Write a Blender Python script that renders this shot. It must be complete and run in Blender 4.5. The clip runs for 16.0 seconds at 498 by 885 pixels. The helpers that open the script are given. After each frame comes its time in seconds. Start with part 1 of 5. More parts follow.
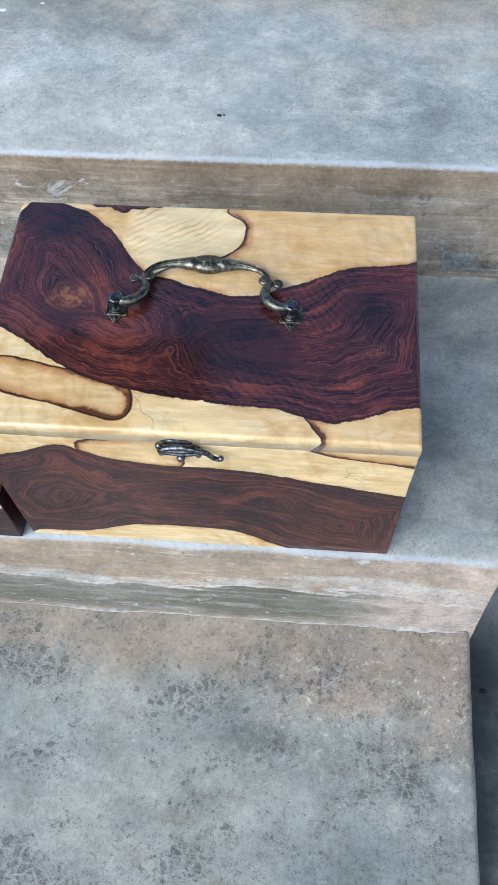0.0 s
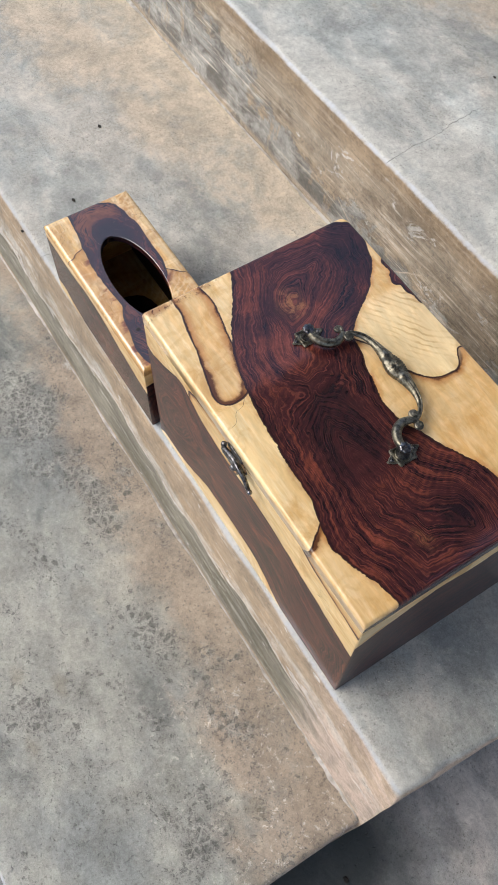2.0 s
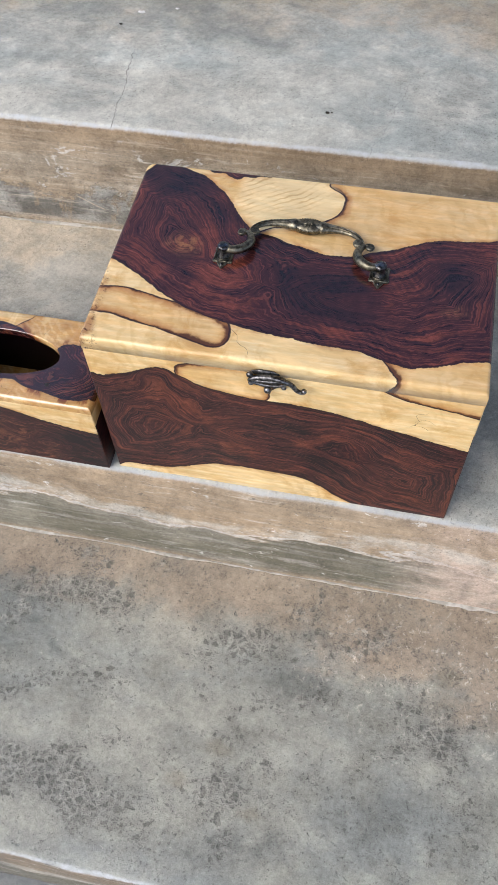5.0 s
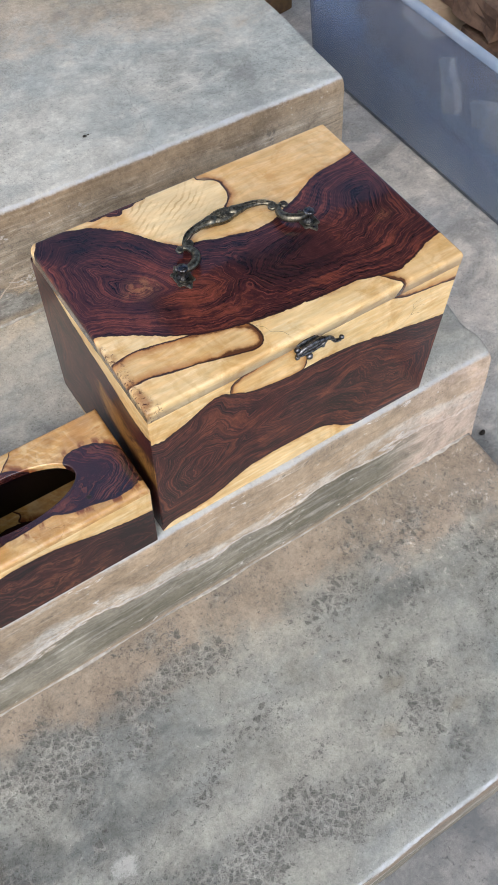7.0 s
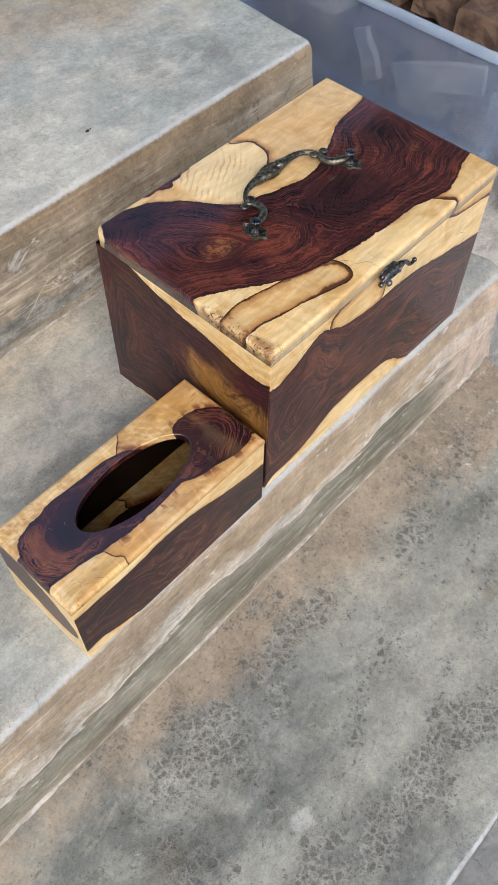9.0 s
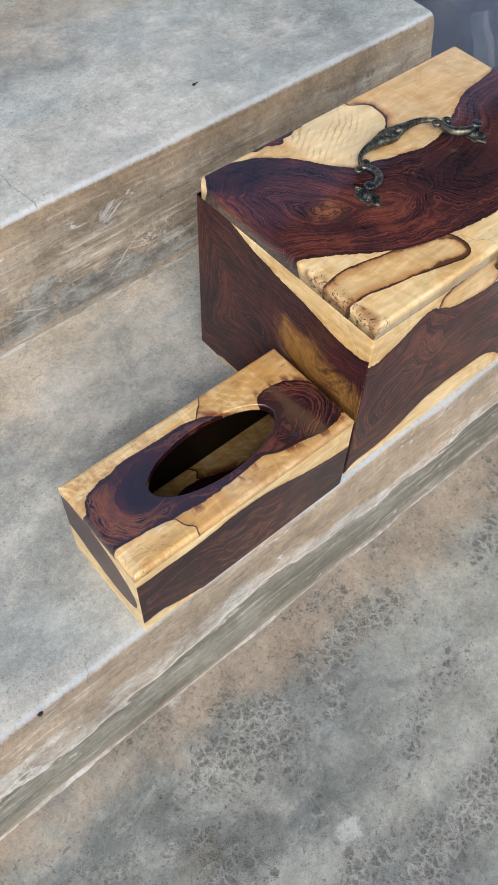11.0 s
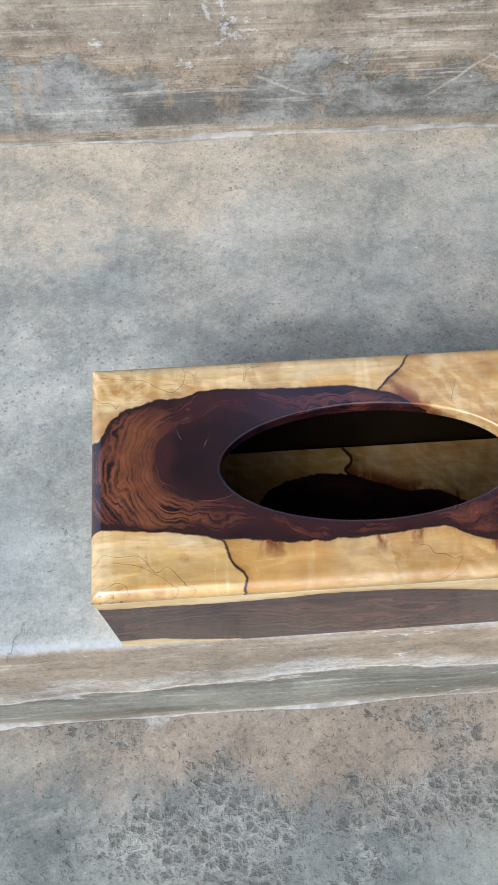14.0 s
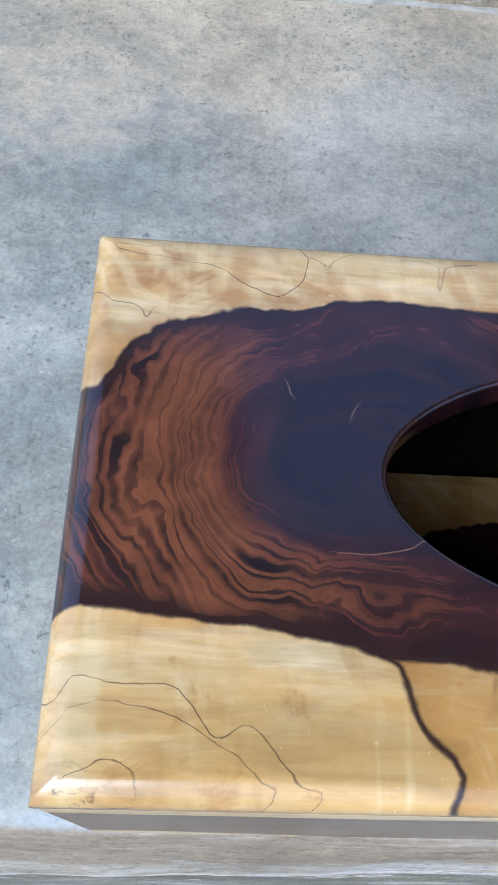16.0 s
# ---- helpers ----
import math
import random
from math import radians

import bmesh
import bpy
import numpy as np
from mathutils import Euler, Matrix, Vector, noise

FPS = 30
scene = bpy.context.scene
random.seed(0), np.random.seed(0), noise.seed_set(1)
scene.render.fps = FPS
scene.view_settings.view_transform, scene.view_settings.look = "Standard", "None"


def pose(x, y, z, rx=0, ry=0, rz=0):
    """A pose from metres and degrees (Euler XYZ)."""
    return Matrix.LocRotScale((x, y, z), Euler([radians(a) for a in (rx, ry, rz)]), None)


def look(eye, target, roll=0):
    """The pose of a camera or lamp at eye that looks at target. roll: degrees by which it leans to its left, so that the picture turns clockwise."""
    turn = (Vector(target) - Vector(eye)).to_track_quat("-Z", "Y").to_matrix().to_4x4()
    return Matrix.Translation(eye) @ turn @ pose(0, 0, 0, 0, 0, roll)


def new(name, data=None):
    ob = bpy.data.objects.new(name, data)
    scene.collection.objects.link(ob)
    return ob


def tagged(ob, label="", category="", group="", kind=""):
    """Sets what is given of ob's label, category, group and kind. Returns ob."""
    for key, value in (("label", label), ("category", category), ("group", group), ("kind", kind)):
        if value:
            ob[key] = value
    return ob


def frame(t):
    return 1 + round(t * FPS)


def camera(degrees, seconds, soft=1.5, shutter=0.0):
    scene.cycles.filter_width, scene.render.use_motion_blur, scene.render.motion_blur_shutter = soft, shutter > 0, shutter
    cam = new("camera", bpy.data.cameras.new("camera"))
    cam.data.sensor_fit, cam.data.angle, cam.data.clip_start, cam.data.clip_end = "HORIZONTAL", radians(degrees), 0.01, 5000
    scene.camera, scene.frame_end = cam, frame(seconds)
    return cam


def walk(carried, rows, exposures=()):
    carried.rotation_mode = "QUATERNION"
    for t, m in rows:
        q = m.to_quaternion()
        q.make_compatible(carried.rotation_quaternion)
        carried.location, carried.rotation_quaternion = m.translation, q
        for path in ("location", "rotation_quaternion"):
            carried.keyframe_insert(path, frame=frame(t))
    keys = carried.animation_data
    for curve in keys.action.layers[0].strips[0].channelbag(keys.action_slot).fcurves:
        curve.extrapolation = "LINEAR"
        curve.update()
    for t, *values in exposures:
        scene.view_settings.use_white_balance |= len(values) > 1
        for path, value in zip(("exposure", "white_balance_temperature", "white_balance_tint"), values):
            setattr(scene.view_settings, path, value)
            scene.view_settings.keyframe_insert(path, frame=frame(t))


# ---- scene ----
cam = camera(33.72, 16.0, soft=1.1)
# seconds, eye in metres, Euler angles in degrees
ROWS = [
    (0, 0.2645, -0.3104, 0.7920, 28.65, 1.51, 4.35),
    (0.5, 0.3272, -0.1823, 0.7499, 26.53, 0.43, 20.98),
    (1, 0.3700, -0.1266, 0.7648, 25.95, 0.85, 37.81),
    (1.5, 0.4568, -0.1587, 0.8378, 27.00, 0.47, 51.91),
    (2, 0.4617, -0.1824, 0.8708, 28.60, -0.69, 57.70),
    (2.5, 0.4487, -0.2151, 0.8598, 29.68, -1.06, 55.23),
    (3, 0.2906, -0.3099, 0.8157, 29.88, -2.70, 47.66),
    (3.5, 0.1821, -0.3640, 0.7803, 30.12, -3.12, 39.98),
    (4, 0.1835, -0.3721, 0.7826, 31.10, -1.60, 31.60),
    (4.5, 0.2544, -0.3957, 0.7890, 31.93, 0.58, 22.23),
    (4.7, 0.2815, -0.4343, 0.7980, 32.19, 1.32, 18.19),
    (6.8, -0.1467, -0.4098, 0.8163, 33.08, -1.25, -29.96),
    (7, -0.1640, -0.3790, 0.8222, 32.32, -1.28, -33.39),
    (7.5, -0.2929, -0.3133, 0.8295, 31.69, -1.71, -42.16),
    (8, -0.3637, -0.3010, 0.8288, 31.94, -1.03, -47.65),
    (8.2, -0.3687, -0.3044, 0.8197, 32.49, -1.00, -48.48),
    (10.3, -0.3750, -0.2922, 0.7725, 34.77, -1.46, -42.65),
    (10.5, -0.3887, -0.2825, 0.7617, 34.58, -1.52, -41.93),
    (11, -0.3900, -0.2715, 0.7378, 33.80, -1.34, -40.35),
    (11.5, -0.3766, -0.2687, 0.7398, 33.01, -0.95, -38.53),
    (12, -0.3411, -0.2691, 0.7404, 31.98, -1.01, -35.87),
    (12.5, -0.2909, -0.2528, 0.7010, 31.13, -1.16, -32.79),
    (13, -0.2466, -0.2210, 0.7151, 27.74, -3.13, -23.61),
    (13.5, -0.2233, -0.1035, 0.5992, 23.60, -3.38, -12.18),
    (14, -0.2106, -0.0905, 0.4697, 23.65, -0.79, -4.03),
    (14.5, -0.2150, -0.0537, 0.3570, 28.06, -0.62, 0.32),
    (15, -0.2229, -0.0508, 0.2849, 30.94, -1.54, 1.24),
    (15.5, -0.2322, -0.0360, 0.2650, 30.81, -2.63, 1.61),
    (16, -0.2458, -0.0142, 0.2548, 27.20, -4.68, 0.84),
]
# the clip's camera cools its white balance at the start and towards the end
BALANCE = [(0.0, 0.62, 5290, 4.5), (0.5, 0.67, 5490, 6.0), (1.0, 0.56, 6540, 10.0), (2.0, 0.53, 6360, 10.5), (3.0, 0.51, 6260, 10.5), (4.7, 0.50, 6240, 10.5), (7.0, 0.51, 6150, 10.2), (7.5, 0.51, 6300, 10.0), (8.2, 0.51, 6320, 10.0),
           (11.0, 0.50, 6080, 9.0), (12.0, 0.51, 5930, 8.0), (12.5, 0.52, 5850, 7.2), (13.0, 0.54, 5700, 6.5),
           (13.5, 0.57, 5680, 6.3), (14.0, 0.58, 5620, 6.0), (14.5, 0.59, 5320, 5.5), (16.0, 0.55, 5060, 5.5)]
walk(cam, [(t, pose(x, y, z, rx, ry, rz)) for t, x, y, z, rx, ry, rz in ROWS], BALANCE)

# ---- light ----
SUN_EL, SUN_AZ = 46.0, 220.0   # degrees above the horizon, clockwise from +y
world = bpy.data.worlds.new("world")
scene.world = world
world.use_nodes = True
wn = world.node_tree
sky = wn.nodes.new("ShaderNodeTexSky")
sky.sky_type = "NISHITA"
sky.sun_disc = False
sky.sun_elevation, sky.sun_rotation = radians(SUN_EL), radians(SUN_AZ)
sky.air_density, sky.dust_density, sky.ozone_density = 1.0, 4.0, 1.2
wn.links.new(sky.outputs[0], wn.nodes["Background"].inputs[0])
wn.nodes["Background"].inputs[1].default_value = 0.15
sun = new("sun", bpy.data.lights.new("sun", "SUN"))
sun.data.energy, sun.data.angle, sun.data.color = 0.85, radians(50), (1.0, 0.995, 0.985)
sun.matrix_basis = look((math.sin(radians(SUN_AZ)) * 5, math.cos(radians(SUN_AZ)) * 5, 5 * math.tan(radians(SUN_EL))), (0, 0, 0))
scene.view_settings.exposure = 0.0


# ---- materials ----
class Nodes:
    """A thin hand for building a node material."""

    def __init__(self, name):
        self.mat = bpy.data.materials.new(name)
        self.mat.use_nodes = True
        self.t = self.mat.node_tree
        self.bsdf = self.t.nodes["Principled BSDF"]

    def put(self, socket, value):
        if isinstance(value, bpy.types.NodeSocket):
            self.t.links.new(value, socket)
        elif isinstance(value, (tuple, list)) and len(value) == 3 and socket.type == "RGBA":
            socket.default_value = (*value, 1)
        else:
            socket.default_value = value

    def node(self, kind, **inputs):
        n = self.t.nodes.new(kind)
        for key, value in inputs.items():
            self.put(n.inputs[key.replace("_", " ")], value)
        return n

    def math(self, op, a, b=0.0, c=0.0):
        n = self.t.nodes.new("ShaderNodeMath")
        n.operation = op
        for socket, value in zip(n.inputs, (a, b, c)):
            self.put(socket, value)
        return n.outputs[0]

    def add(self, a, b): return self.math("ADD", a, b)
    def mul(self, a, b): return self.math("MULTIPLY", a, b)
    def sub(self, a, b): return self.math("SUBTRACT", a, b)

    def step(self, x, lo, hi, out_lo=0.0, out_hi=1.0):
        n = self.t.nodes.new("ShaderNodeMapRange")
        n.interpolation_type = "SMOOTHSTEP"
        for key, value in (("Value", x), ("From Min", lo), ("From Max", hi), ("To Min", out_lo), ("To Max", out_hi)):
            self.put(n.inputs[key], value)
        return n.outputs[0]

    def mix(self, fac, a, b):
        n = self.t.nodes.new("ShaderNodeMix")
        n.data_type = "RGBA"
        self.put(n.inputs[0], fac)
        self.put(n.inputs[6], a)
        self.put(n.inputs[7], b)
        return n.outputs[2]

    def coords(self, scale=(1, 1, 1), turn=(0, 0, 0), move=(0, 0, 0)):
        tc = self.t.nodes.new("ShaderNodeTexCoord")
        m = self.t.nodes.new("ShaderNodeMapping")
        m.inputs["Scale"].default_value = scale
        m.inputs["Rotation"].default_value = [radians(a) for a in turn]
        m.inputs["Location"].default_value = move
        self.t.links.new(tc.outputs["Object"], m.inputs["Vector"])
        return m.outputs[0]

    def noise(self, scale, detail=4.0, rough=0.55, vector=None, distortion=0.0):
        n = self.t.nodes.new("ShaderNodeTexNoise")
        n.inputs["Scale"].default_value, n.inputs["Detail"].default_value = scale, detail
        n.inputs["Roughness"].default_value, n.inputs["Distortion"].default_value = rough, distortion
        self.t.links.new(vector if vector is not None else self.coords(), n.inputs["Vector"])
        return n.outputs["Fac"]

    def cells(self, scale, feature="F1", vector=None, out="Distance", randomness=1.0):
        n = self.t.nodes.new("ShaderNodeTexVoronoi")
        n.feature = feature
        n.inputs["Scale"].default_value = scale
        n.inputs["Randomness"].default_value = randomness
        self.t.links.new(vector if vector is not None else self.coords(), n.inputs["Vector"])
        return n.outputs[out]

    def attr(self, name):
        n = self.t.nodes.new("ShaderNodeAttribute")
        n.attribute_name = name
        return n.outputs["Fac"]

    def bump(self, height, strength=0.3, distance=0.001):
        n = self.node("ShaderNodeBump", Strength=strength, Distance=distance, Height=height)
        return n.outputs[0]

    def done(self, **inputs):
        for key, value in inputs.items():
            self.put(self.bsdf.inputs[key.replace("_", " ")], value)
        return self.mat


def wood(name, grain=(1, 7, 7), bold=1.0, gloss=0.05, coat=1.0, tan=(0.30, 0.125, 0.055), rust=(0.125, 0.034, 0.025), dusk=0.30, shade_scale=1.0, ior=1.47,
         wander=16.0, lines=0.6, amber=0.0, edge=1.6, flare=0.0, pale=1.0, lift=0.15, bends=0.42, stroke=0.45, glow=0.0, burl=0.0, silken=1.5, fibres=0.75, fine_veins=1.0):
    """Lacquered two-tone rosewood. The boards carry the figure: how deep a place lies in the heartwood,
    in an island of the sapwood, how far it is from a vein, and its place in the growth rings (all mm)."""
    k = Nodes(name)
    ragged = k.sub(k.noise(55, 3), 0.5)
    fine = k.sub(k.noise(330, 4, 0.65), 0.5)
    teeth = k.mul(k.sub(k.noise(170, 2, 0.5), 0.5), k.step(k.noise(21, 2, 0.5, k.coords(move=(1, 8, 3))), 0.40, 0.62, 0.6, 4.2))
    wob = k.add(k.add(k.mul(ragged, 4.0), k.mul(fine, 0.9)), teeth)
    d = k.add(k.attr("heart"), wob)
    di = k.add(k.attr("isle"), k.mul(wob, 0.8))

    def line(key, width):
        off = k.math("ABSOLUTE", k.add(k.attr(key + "_side"), k.add(k.mul(k.sub(k.noise(140, 3), 0.5), 1.2), k.mul(k.sub(k.noise(60, 3, 0.6), 0.5), 3.2))))
        return k.mul(k.step(off, width * 0.3, width, 1.0, 0.0), k.step(k.attr(key), 1.6, 2.2, 1.0, 0.0))

    def tinted(colour, factor):
        n = k.t.nodes.new("ShaderNodeVectorMath")
        n.operation = "SCALE"
        k.put(n.inputs[0], colour)
        k.put(n.inputs["Scale"], factor)
        return n.outputs[0]

    def laid(phase, along, scale, detail, rough=0.6):
        """Noise drawn out along the growth rings."""
        v = k.t.nodes.new("ShaderNodeCombineXYZ")
        k.put(v.inputs[0], phase)
        k.put(v.inputs[1], along)
        return k.noise(scale, detail, rough, v.outputs[0])

    inside = k.step(d, -0.15, 0.35)
    # growth rings that bend round the eyes
    warp = k.noise(12, 2, 0.5)
    bend = k.noise(42, 3, 0.55, k.coords(move=(2, 1, 4)), 0.6)
    shiver = k.noise(190, 3, 0.6)
    phase = k.add(k.attr("fig"), k.add(k.mul(warp, wander), k.add(k.mul(bend, bends * wander), k.mul(shiver, 1.5))))
    run = k.mul(k.attr("along"), 0.05)
    bands = k.sub(laid(phase, run, 0.20, 3, 0.6), 0.5)
    reeds = k.sub(laid(phase, run, 0.62, 3, 0.65), 0.5)
    fibre = k.sub(laid(k.mul(phase, 1.6), k.mul(k.attr("along"), 0.22), 1.2, 3, 0.7), 0.5)
    where = k.step(k.noise(15, 3, 0.55, k.coords(move=(3.1, 0.7, 0.2))), 0.36, 0.60)
    patch = k.sub(k.noise(17, 4, 0.6, k.coords(move=(5.1, 2.7, 1.2)), 0.5), 0.5)
    ring = k.add(k.mul(k.add(k.mul(bands, 2.1), k.mul(reeds, 1.5)), bold), k.add(k.add(lift, k.mul(fibre, fibres)), k.mul(patch, 1.9)))
    flame = k.math("SINE", k.add(k.mul(k.attr("along"), 0.95), k.add(k.mul(warp, 30.0), k.mul(k.attr("across"), 0.28))))
    ring = k.add(ring, k.mul(k.mul(flame, k.step(k.noise(15, 3, 0.5, k.coords(move=(6, 1, 3))), 0.50, 0.66)), flare))
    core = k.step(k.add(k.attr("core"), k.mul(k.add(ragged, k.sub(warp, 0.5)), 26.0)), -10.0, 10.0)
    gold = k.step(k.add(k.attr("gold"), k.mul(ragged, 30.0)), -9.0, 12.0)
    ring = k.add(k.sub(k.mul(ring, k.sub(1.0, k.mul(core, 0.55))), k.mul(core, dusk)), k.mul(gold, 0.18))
    heart = k.mix(k.step(ring, -0.75, 0.05), (0.0085, 0.0036, 0.0066), (0.046, 0.0115, 0.0125))
    heart = k.mix(k.step(ring, -0.05, 0.55), heart, rust)
    heart = k.mix(k.step(ring, 0.35, 1.05, 0.0, 0.75), heart, tuple(1.7 * c for c in rust))
    heart = k.mix(k.mul(gold, k.mul(k.step(ring, -0.45, 0.35, 0.25, 0.90), k.step(k.noise(120, 4, 0.65, None, 0.5), 0.40, 0.56, 1.0 - burl, 1.0))), heart, tan)
    # thin dark lines between the rings
    thin = k.math("SINE", k.add(k.mul(phase, 2.35), k.mul(bands, 9.0)))
    thick = k.math("SINE", k.add(k.mul(phase, 0.80), k.mul(bands, 5.0)))
    drawn = k.math("MAXIMUM", k.mul(k.step(thin, 0.25, 0.95), k.add(0.30, k.mul(where, 0.65))), k.mul(k.step(thick, 0.35, 1.0), k.add(0.25, k.mul(where, stroke))))
    heart = k.mix(k.mul(k.mul(drawn, k.mul(lines, k.step(k.noise(95, 3, 0.6), 0.25, 0.65, 0.35, 1.0))), k.sub(1.0, k.mul(core, 0.5))), heart, (0.0095, 0.0040, 0.0070))
    if glow:
        # thin bright lines, broken along their run
        bright = k.math("SINE", k.add(k.mul(phase, 3.1), k.mul(bands, 7.0)))
        broken = k.step(laid(k.mul(phase, 0.5), k.mul(k.attr("along"), 0.05), 1.0, 3, 0.6), 0.42, 0.60)
        heart = k.mix(k.mul(k.mul(k.step(bright, 0.0, 1.0), broken), k.mul(k.sub(1.0, k.mul(core, 0.6)), glow)), heart, tuple(1.9 * c + 0.01 for c in rust))
    silk = laid(k.mul(phase, 2.2), k.mul(k.attr("along"), 0.30), 1.6, 4, 0.7)
    mottle = k.add(k.mul(k.sub(silk, 0.5), silken), k.mul(k.sub(k.noise(130, 4, 0.65), 0.5), 1.3))
    heart = tinted(heart, k.math("MAXIMUM", k.add(1.0, mottle), 0.35))
    burnt = k.mul(k.step(k.add(d, k.mul(k.sub(bend, 0.5), 9.0)), 0.3, 4.5, 1.0, 0.0), 0.80)
    heart = k.mix(burnt, heart, (0.012, 0.0045, 0.0065))
    # sapwood
    streak = k.noise(22, 5, 0.6, k.coords(grain))
    cloud = k.noise(9, 3, 0.5, k.coords(move=(0.4, 2.2, 1.0)))
    sap = k.mix(k.step(cloud, 0.32, 0.68), (0.80, 0.60, 0.305), (0.70, 0.465, 0.190))
    sap = k.mix(k.step(streak, 0.40, 0.72, 0.0, 0.8), sap, (0.86, 0.71, 0.42))
    plainer = k.step(k.attr("ripple"), -4.0, 4.0, 1.0, 0.0)
    curl = k.math("SINE", k.add(k.mul(k.attr("along"), 0.40), k.add(k.mul(k.noise(24, 4, 0.62), 26.0), k.mul(cloud, 10.0))))
    sap = k.mix(k.mul(k.mul(k.step(curl, -0.2, 1.0), plainer), k.step(k.noise(10, 3, 0.5, k.coords(move=(2, 5, 1))), 0.42, 0.62, 0.0, 0.30)), sap, (0.56, 0.325, 0.105))
    rays = k.noise(30, 6, 0.72, k.coords(grain, turn=(0, 0, 14)))
    sap = k.mix(k.step(rays, 0.48, 0.72, 0.0, 0.30), sap, (0.52, 0.30, 0.095))
    sap = k.mix(k.step(rays, 0.28, 0.44, 0.25, 0.0), sap, (0.90, 0.77, 0.50))
    blush = k.noise(19, 5, 0.65, k.coords(move=(8, 3, 2)), 0.8)
    sap = k.mix(k.step(blush, 0.50, 0.66, 0.0, 0.68), sap, (0.58, 0.325, 0.100))
    # islands: burnt along their edges, orange further in
    island = k.step(di, -0.4, 0.4)
    sap = k.mix(k.mul(island, 0.48 if amber else 0.30), sap, (0.60, 0.325, 0.095))
    scorch = k.add(di, k.mul(k.sub(k.noise(60, 5, 0.65), 0.5), 9.0))
    sap = k.mix(k.mul(k.step(scorch, 1.0, 11.0, 0.85, 0.0), island), sap, (0.40, 0.165, 0.040))
    breadth = k.step(k.noise(13, 3, 0.5, k.coords(move=(4, 2, 9))), 0.42, 0.62, 0.6, edge * 2.4)
    sap = k.mix(k.mul(k.step(k.sub(scorch, breadth), -0.6, 2.2, 0.92, 0.0), island), sap, (0.075, 0.023, 0.010))
    # the folded lobe
    lobe = k.step(k.attr("ripple"), -4.0, 12.0)
    fold = k.math("SINE", k.add(k.mul(k.attr("across"), 1.0), k.add(k.mul(k.noise(17, 4, 0.6), 20.0), k.mul(cloud, 12.0))))
    crease = k.mul(k.step(fold, 0.10, 1.0), k.step(k.noise(20, 4, 0.6, k.coords(move=(1, 1, 6))), 0.40, 0.64, 0.0, 0.85))
    sap = k.mix(k.mul(lobe, 0.70), sap, (0.82, 0.655, 0.37))
    sap = k.mix(k.mul(lobe, k.mul(crease, 0.75)), sap, (0.50, 0.300, 0.105))
    halo = k.mul(k.step(d, -6.0, 0.0), k.step(k.noise(36, 4, 0.6), 0.38, 0.66, 0.0, 0.85))
    sap = k.mix(halo, sap, (0.46, 0.205, 0.055))
    if amber:
        honey = k.add(k.noise(16, 4, 0.6, k.coords((0.8, 1.4, 1), turn=(0, 0, 25), move=(1, 6, 2)), 0.6), k.mul(k.sub(rays, 0.5), 0.35))
        sap = k.mix(k.step(honey, 0.44, 0.66, 0.0, 0.72 * amber), sap, (0.64, 0.365, 0.090))
        knot = k.noise(34, 5, 0.66, k.coords((1, 1.5, 1), move=(5, 1, 7)), 1.2)
        sap = k.mix(k.step(knot, 0.57, 0.70, 0.0, 0.65), sap, (0.42, 0.175, 0.035))
        weave = k.math("SINE", k.add(k.mul(k.attr("along"), 0.80), k.add(k.mul(k.attr("across"), 0.45), k.mul(k.noise(20, 4, 0.6, k.coords(move=(2, 2, 5))), 24.0))))
        sap = k.mix(k.mul(k.step(weave, -0.2, 1.0, 0.0, 0.42), k.step(k.noise(13, 3, 0.5, k.coords(move=(7, 7, 1))), 0.40, 0.60)), sap, (0.88, 0.69, 0.36))
        bars = k.noise(34, 4, 0.6, k.coords((1.5, 0.45, 1), turn=(0, 0, 20), move=(9, 2, 2)), 0.7)
        sap = k.mix(k.step(bars, 0.50, 0.64, 0.0, 0.55), sap, (0.48, 0.255, 0.070))
        sap = k.mix(k.step(bars, 0.34, 0.46, 0.50, 0.0), sap, (0.88, 0.70, 0.38))
        hairs = k.noise(240, 4, 0.65, k.coords((0.10, 1.0, 1.0), turn=(0, 0, 13)))
        sap = k.mix(k.step(hairs, 0.52, 0.68, 0.0, 0.30), sap, (0.44, 0.225, 0.060))
        sap = k.mix(k.step(hairs, 0.34, 0.46, 0.25, 0.0), sap, (0.88, 0.71, 0.40))
        sap = k.mix(k.mul(island, k.step(k.noise(28, 4, 0.6, k.coords(move=(3, 5, 5))), 0.36, 0.70, 0.10, 0.75)), sap, (0.47, 0.235, 0.066))
        flames = k.mul(k.step(d, -11.0, -1.0), k.step(k.noise(75, 4, 0.6, k.coords((1.0, 0.35, 1))), 0.48, 0.60))
        sap = k.mix(k.mul(flames, island), sap, (0.20, 0.060, 0.020))
    grade = k.add(pale, k.add(k.mul(k.sub(k.noise(30, 5, 0.62, k.coords(tuple(0.45 * g + 0.55 for g in grain)), 0.8), 0.5), 0.95 if amber else 0.65), k.mul(k.sub(k.noise(16, 4, 0.6, k.coords(move=(4, 4, 9))), 0.5), 0.45)))
    sap = tinted(sap, grade)
    ink = (0.026, 0.0085, 0.0090)
    sap = k.mix(k.step(k.sub(k.math("ABSOLUTE", di), k.mul(k.noise(45, 3), edge)), -0.4, 0.5, 0.95, 0.0), sap, ink)
    faint = k.step(k.noise(70, 4, 0.6, k.coords(move=(3, 9, 4))), 0.36, 0.60, 0.30, 0.85)
    sap = k.mix(k.mul(line("vein", 0.25 * fine_veins), k.mul(k.add(faint, 0.10), fine_veins)), sap, ink)
